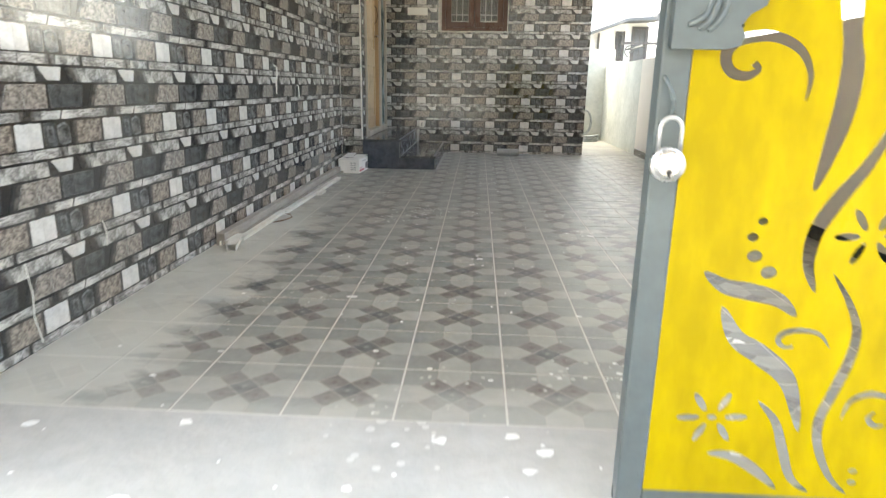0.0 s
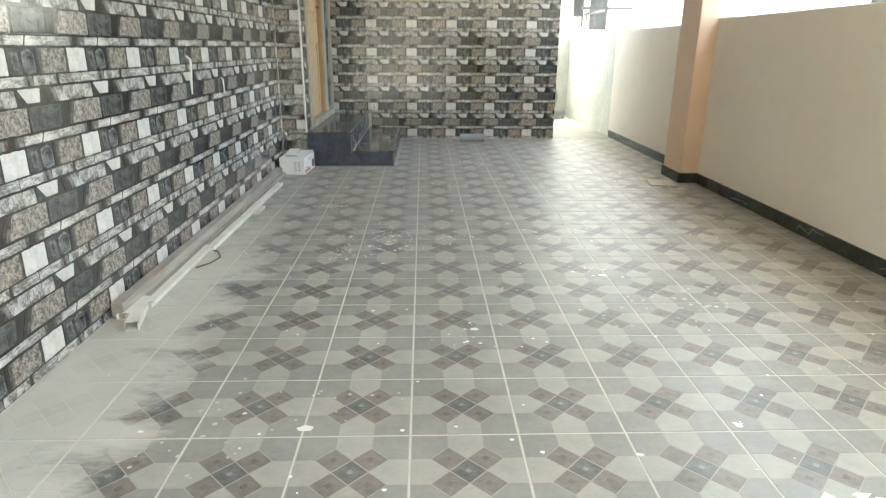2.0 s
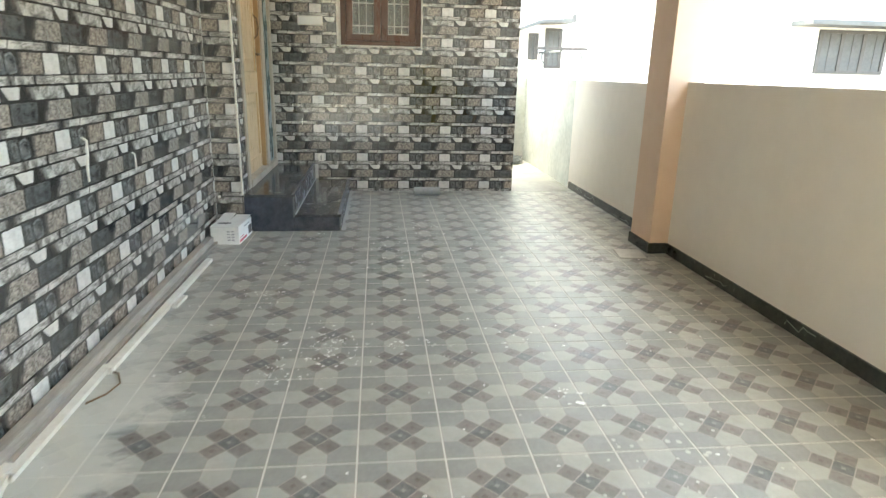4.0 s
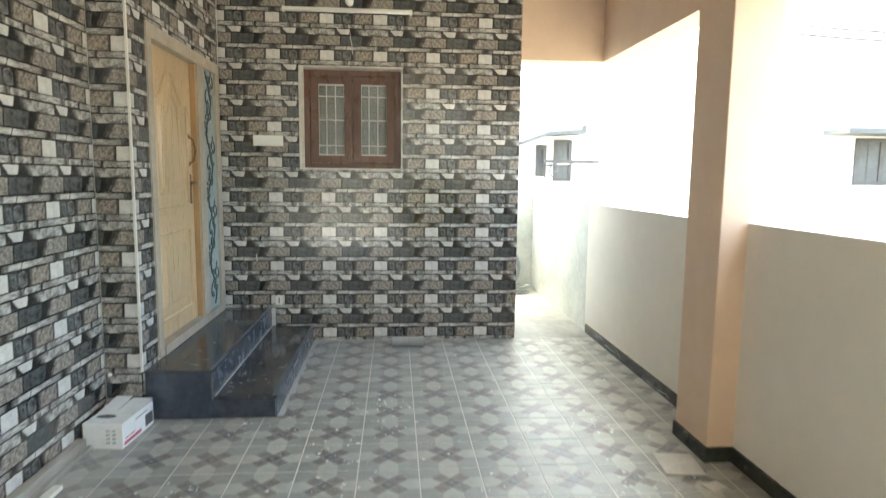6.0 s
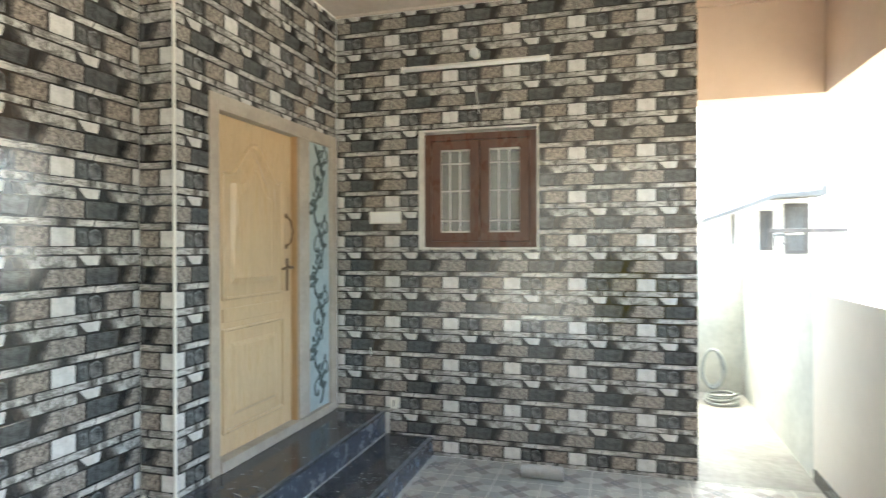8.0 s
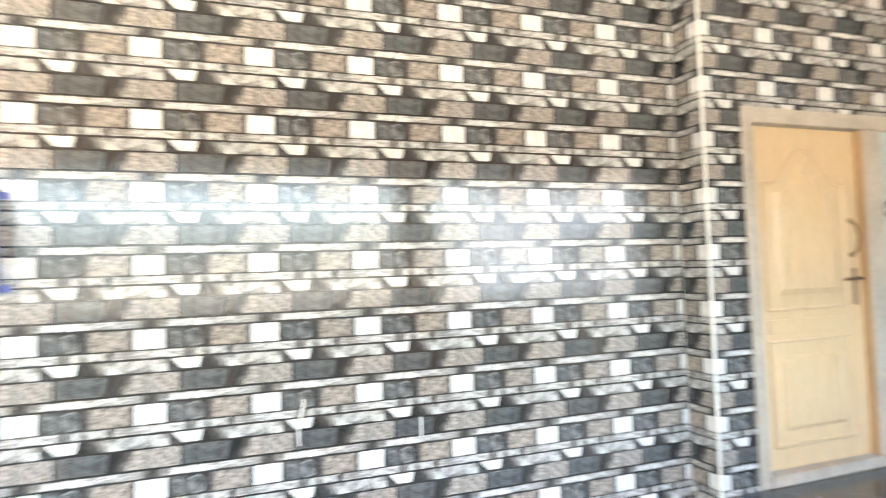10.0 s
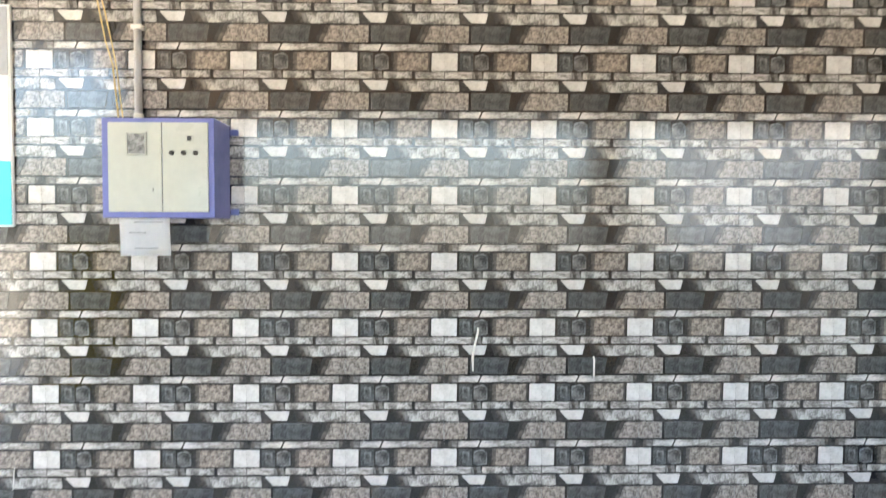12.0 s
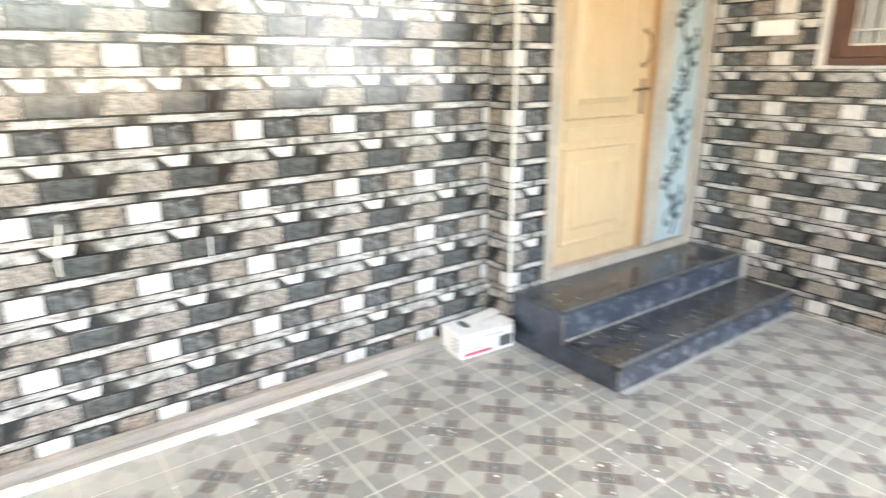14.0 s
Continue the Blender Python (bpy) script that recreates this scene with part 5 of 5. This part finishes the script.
# cast grey corner piece with raised leaves
corner = [(1.748, 0.934), (1.842, 0.934), (1.862, 0.940), (1.868, 0.955), (1.860, 0.972), (1.872, 0.990), (1.895, 1.003), (1.905, 1.03), (1.90, 1.12), (1.748, 1.12)]
bm = cut_sheet(corner, [], 0.010)
bmesh.ops.translate(bm, vec=(0, -0.033, 0), verts=bm.verts)
bmesh.ops.bevel(bm, geom=[e for e in bm.edges if e.calc_face_angle(0) > 0.6], offset=0.004, segments=2, affect="EDGES", clamp_overlap=True)
cast = part("corner_plate", bm, m_gate_grey, gate, "grey cast corner plate with raised scrolls")
for q, pts in enumerate(([(1.772, 0.972), (1.785, 0.978), (1.80, 0.990), (1.808, 1.02)], [(1.790, 0.965), (1.806, 0.980), (1.815, 1.00), (1.818, 1.03)], [(1.806, 0.962), (1.82, 0.978), (1.83, 1.00), (1.832, 1.035)])):
    bm = bmesh.new()
    sp = smooth_path(pts)
    add_tube(bm, [(x, -0.044, z) for x, z in sp], 0.005, 8, [0.002 + 0.004 * math.sin(math.pi * min(1, (i + 2) / len(sp))) for i in range(len(sp))])
    part("raised_leaf", bm, m_gate_grey, cast, smooth=True)
bm = bmesh.new()
hp = [(1.748 + 0.019 * math.sin(math.pi * i / 24), -0.024 - 0.014 * math.sin(math.pi * i / 12), 0.890 - 0.068 * i / 12) for i in range(13)]
add_tube(bm, hp, 0.004, 8)
part("hasp", bm, m_gate_grey, gate, "curved grey hasp rod", smooth=True)
lock = thing("padlock", "round steel padlock hanging on the gate hasp", "padlock", at=(1.760, YG - 0.030, 0.741))
bm = bmesh.new()
add_cyl(bm, (0, -0.012, 0), (0, 0.012, 0), 0.030, segs=32)
bmesh.ops.bevel(bm, geom=[e for e in bm.edges if e.calc_face_angle(0) > 1.0], offset=0.005, segments=3, affect="EDGES", clamp_overlap=True)
part("body", bm, m_steel, lock, smooth=True)
bm = bmesh.new()
add_cyl(bm, (0, -0.0145, 0.002), (0, -0.0118, 0.002), 0.021, segs=28)
part("face_disc", bm, m_steel, lock)
bm = bmesh.new()
add_cyl(bm, (0, -0.016, -0.012), (0, -0.0142, -0.012), 0.0045, segs=12)
add_box(bm, -0.0022, 0.0022, -0.016, -0.0142, -0.021, -0.012)
part("keyhole", bm, m_black, lock)
bm = bmesh.new()
sp = [(-0.019, 0, 0.020), (-0.019, 0, 0.060)] + [(-0.019 * math.cos(math.pi * k / 10), 0, 0.060 + 0.021 * math.sin(math.pi * k / 10)) for k in range(1, 10)] + [(0.019, 0, 0.060), (0.019, 0, 0.020)]
add_tube(bm, sp, 0.0042, 8)
part("shackle", bm, m_steel, lock, smooth=True)

# ---- neighbouring houses ----
def house_window(parent, x0, x1, y, z0, z1, bars=3):
    """A framed window set in a wall that faces -y."""
    w = part("window", boxed(x0, x1, y - 0.03, y - 0.004, z0, z0 + 0.06), m_far_frame, parent, "weathered grey window frame")
    part("frame", boxed(x0, x1, y - 0.03, y - 0.004, z1 - 0.06, z1), m_far_frame, w)
    n = max(2, round((x1 - x0) / 0.55) + 1)
    for k in range(n):
        xc = x0 + 0.035 + (x1 - x0 - 0.07) * k / (n - 1)
        part("mullion", boxed(xc - 0.035, xc + 0.035, y - 0.034, y - 0.004, z0 + 0.0605, z1 - 0.0605), m_far_frame, w)
    part("pane", boxed(x0 + 0.02, x1 - 0.02, y - 0.012, y - 0.006, z0 + 0.03, z1 - 0.03), m_shade, w, "dull grey window pane")
    for k in range(1, bars * (n - 1)):
        xc = x0 + (x1 - x0) * k / (bars * (n - 1))
        part("bar", boxed(xc - 0.005, xc + 0.005, y - 0.020, y - 0.013, z0 + 0.07, z1 - 0.07), m_far_frame, w)


houseA = thing("neighbour_house", "white neighbouring house with a sloping grey sunshade", "house")
part("wall", boxed(2.2, 5.25, 6.7, 8.85, -0.14, 2.95), m_white_paint, houseA)
part("roof", boxed(2.1, 5.35, 6.72, 8.88, 2.95, 3.10), m_white_paint, houseA)
bm = bmesh.new()
SHADE = [(3.6, 1.98), (4.02, 2.13), (4.64, 2.36), (5.27, 2.40), (5.28, 2.46), (5.36, 2.50), (5.36, 2.33), (4.66, 2.30), (4.02, 2.07), (3.6, 1.92)]
add_prism(bm, SHADE, 6.698, 6.1, 0.0, 0, lambda u, v, n: (u, n, v))
part("sunshade", bm, m_shade, houseA, "grey sloping concrete sunshade")
house_window(houseA, 4.53, 4.74, 6.7, 1.48, 2.13, 2)
house_window(houseA, 4.89, 5.26, 6.7, 1.42, 2.24, 2)
part("drain_pipe", boxed(4.12, 4.16, 6.62, 6.698, 1.58, 2.08, bevel=0.006), m_far_frame, houseA, "short grey wall pipe")
shelf = thing("wall_bracket", "grey metal rail on scrolled brackets outside the next house", "bracket", at=(4.785, 5.02, 1.765))
part("rail", boxed(-0.48, 0.49, -0.03, 0.03, -0.026, 0.026, bevel=0.004), m_far_frame, shelf)
for s, x in ((1, 0.27), (-1, -0.27)):
    bm = bmesh.new()
    pts = []
    for k in range(22):
        a = -1.4 + k * 0.33
        rr = 0.135 * (1 - k / 26)
        pts.append((x + s * (0.02 + rr * math.cos(a) * 0.9), 0, -0.17 + rr * math.sin(a) + 0.03))
    add_tube(bm, pts, 0.012, 6)
    part("scroll", bm, m_shade, shelf, smooth=True)
part("post", boxed(-0.03, 0.03, 0.02, 1.66, -0.05, -0.021), m_shade, shelf)

houseB = thing("neighbour_house", "tall white neighbouring house with a barred window and flat sunshade", "house")
part("wall", boxed(8.3, 19.0, 4.35, 14.0, -0.14, 6.4), m_white_paint, houseB)
part("roof", boxed(8.2, 19.1, 4.25, 14.1, 6.4, 6.55), m_white_paint, houseB)
part("sunshade", boxed(8.86, 11.9, 3.75, 4.35, 2.24, 2.32), m_shade, houseB, "flat grey concrete sunshade")
house_window(houseB, 9.44, 10.83, 4.35, 1.42, 2.20, 2)
houseC = thing("neighbour_house", "plain white neighbouring house behind the others", "house")
part("wall", boxed(4.6, 8.29, 9.0, 20.0, -0.14, 6.2), m_white_paint, houseC)
part("roof", boxed(4.5, 8.29, 8.9, 20.1, 6.2, 6.35), m_white_paint, houseC)
fence = structure("boundary_wall", boxed(4.2, 60.0, 22.0, 22.2, -0.14, 4.0), m_white_paint, "white boundary wall of the plot beyond", "wall")
for z in (3.78, 3.92):
    wire("thin cable run along the neighbouring house wall", [(8.25 + 5.0 * i / 10, 4.335, z + 0.08 * ((i - 5) / 5) ** 2) for i in range(11)], 0.012, m_shade, "wall_cable")

# added block, never in view: hides bright horizon from the glazed end wall
street_block = thing("neighbour_house", "plain grey block added out of view across the street to cut light", "house")
part("wall", boxed(-9.0, 11.0, -22.0, -15.0, -0.14, 6.0), m_street_block, street_block)
part("roof", boxed(-9.2, 11.2, -22.2, -14.8, 6.0, 6.18), m_street_block, street_block)
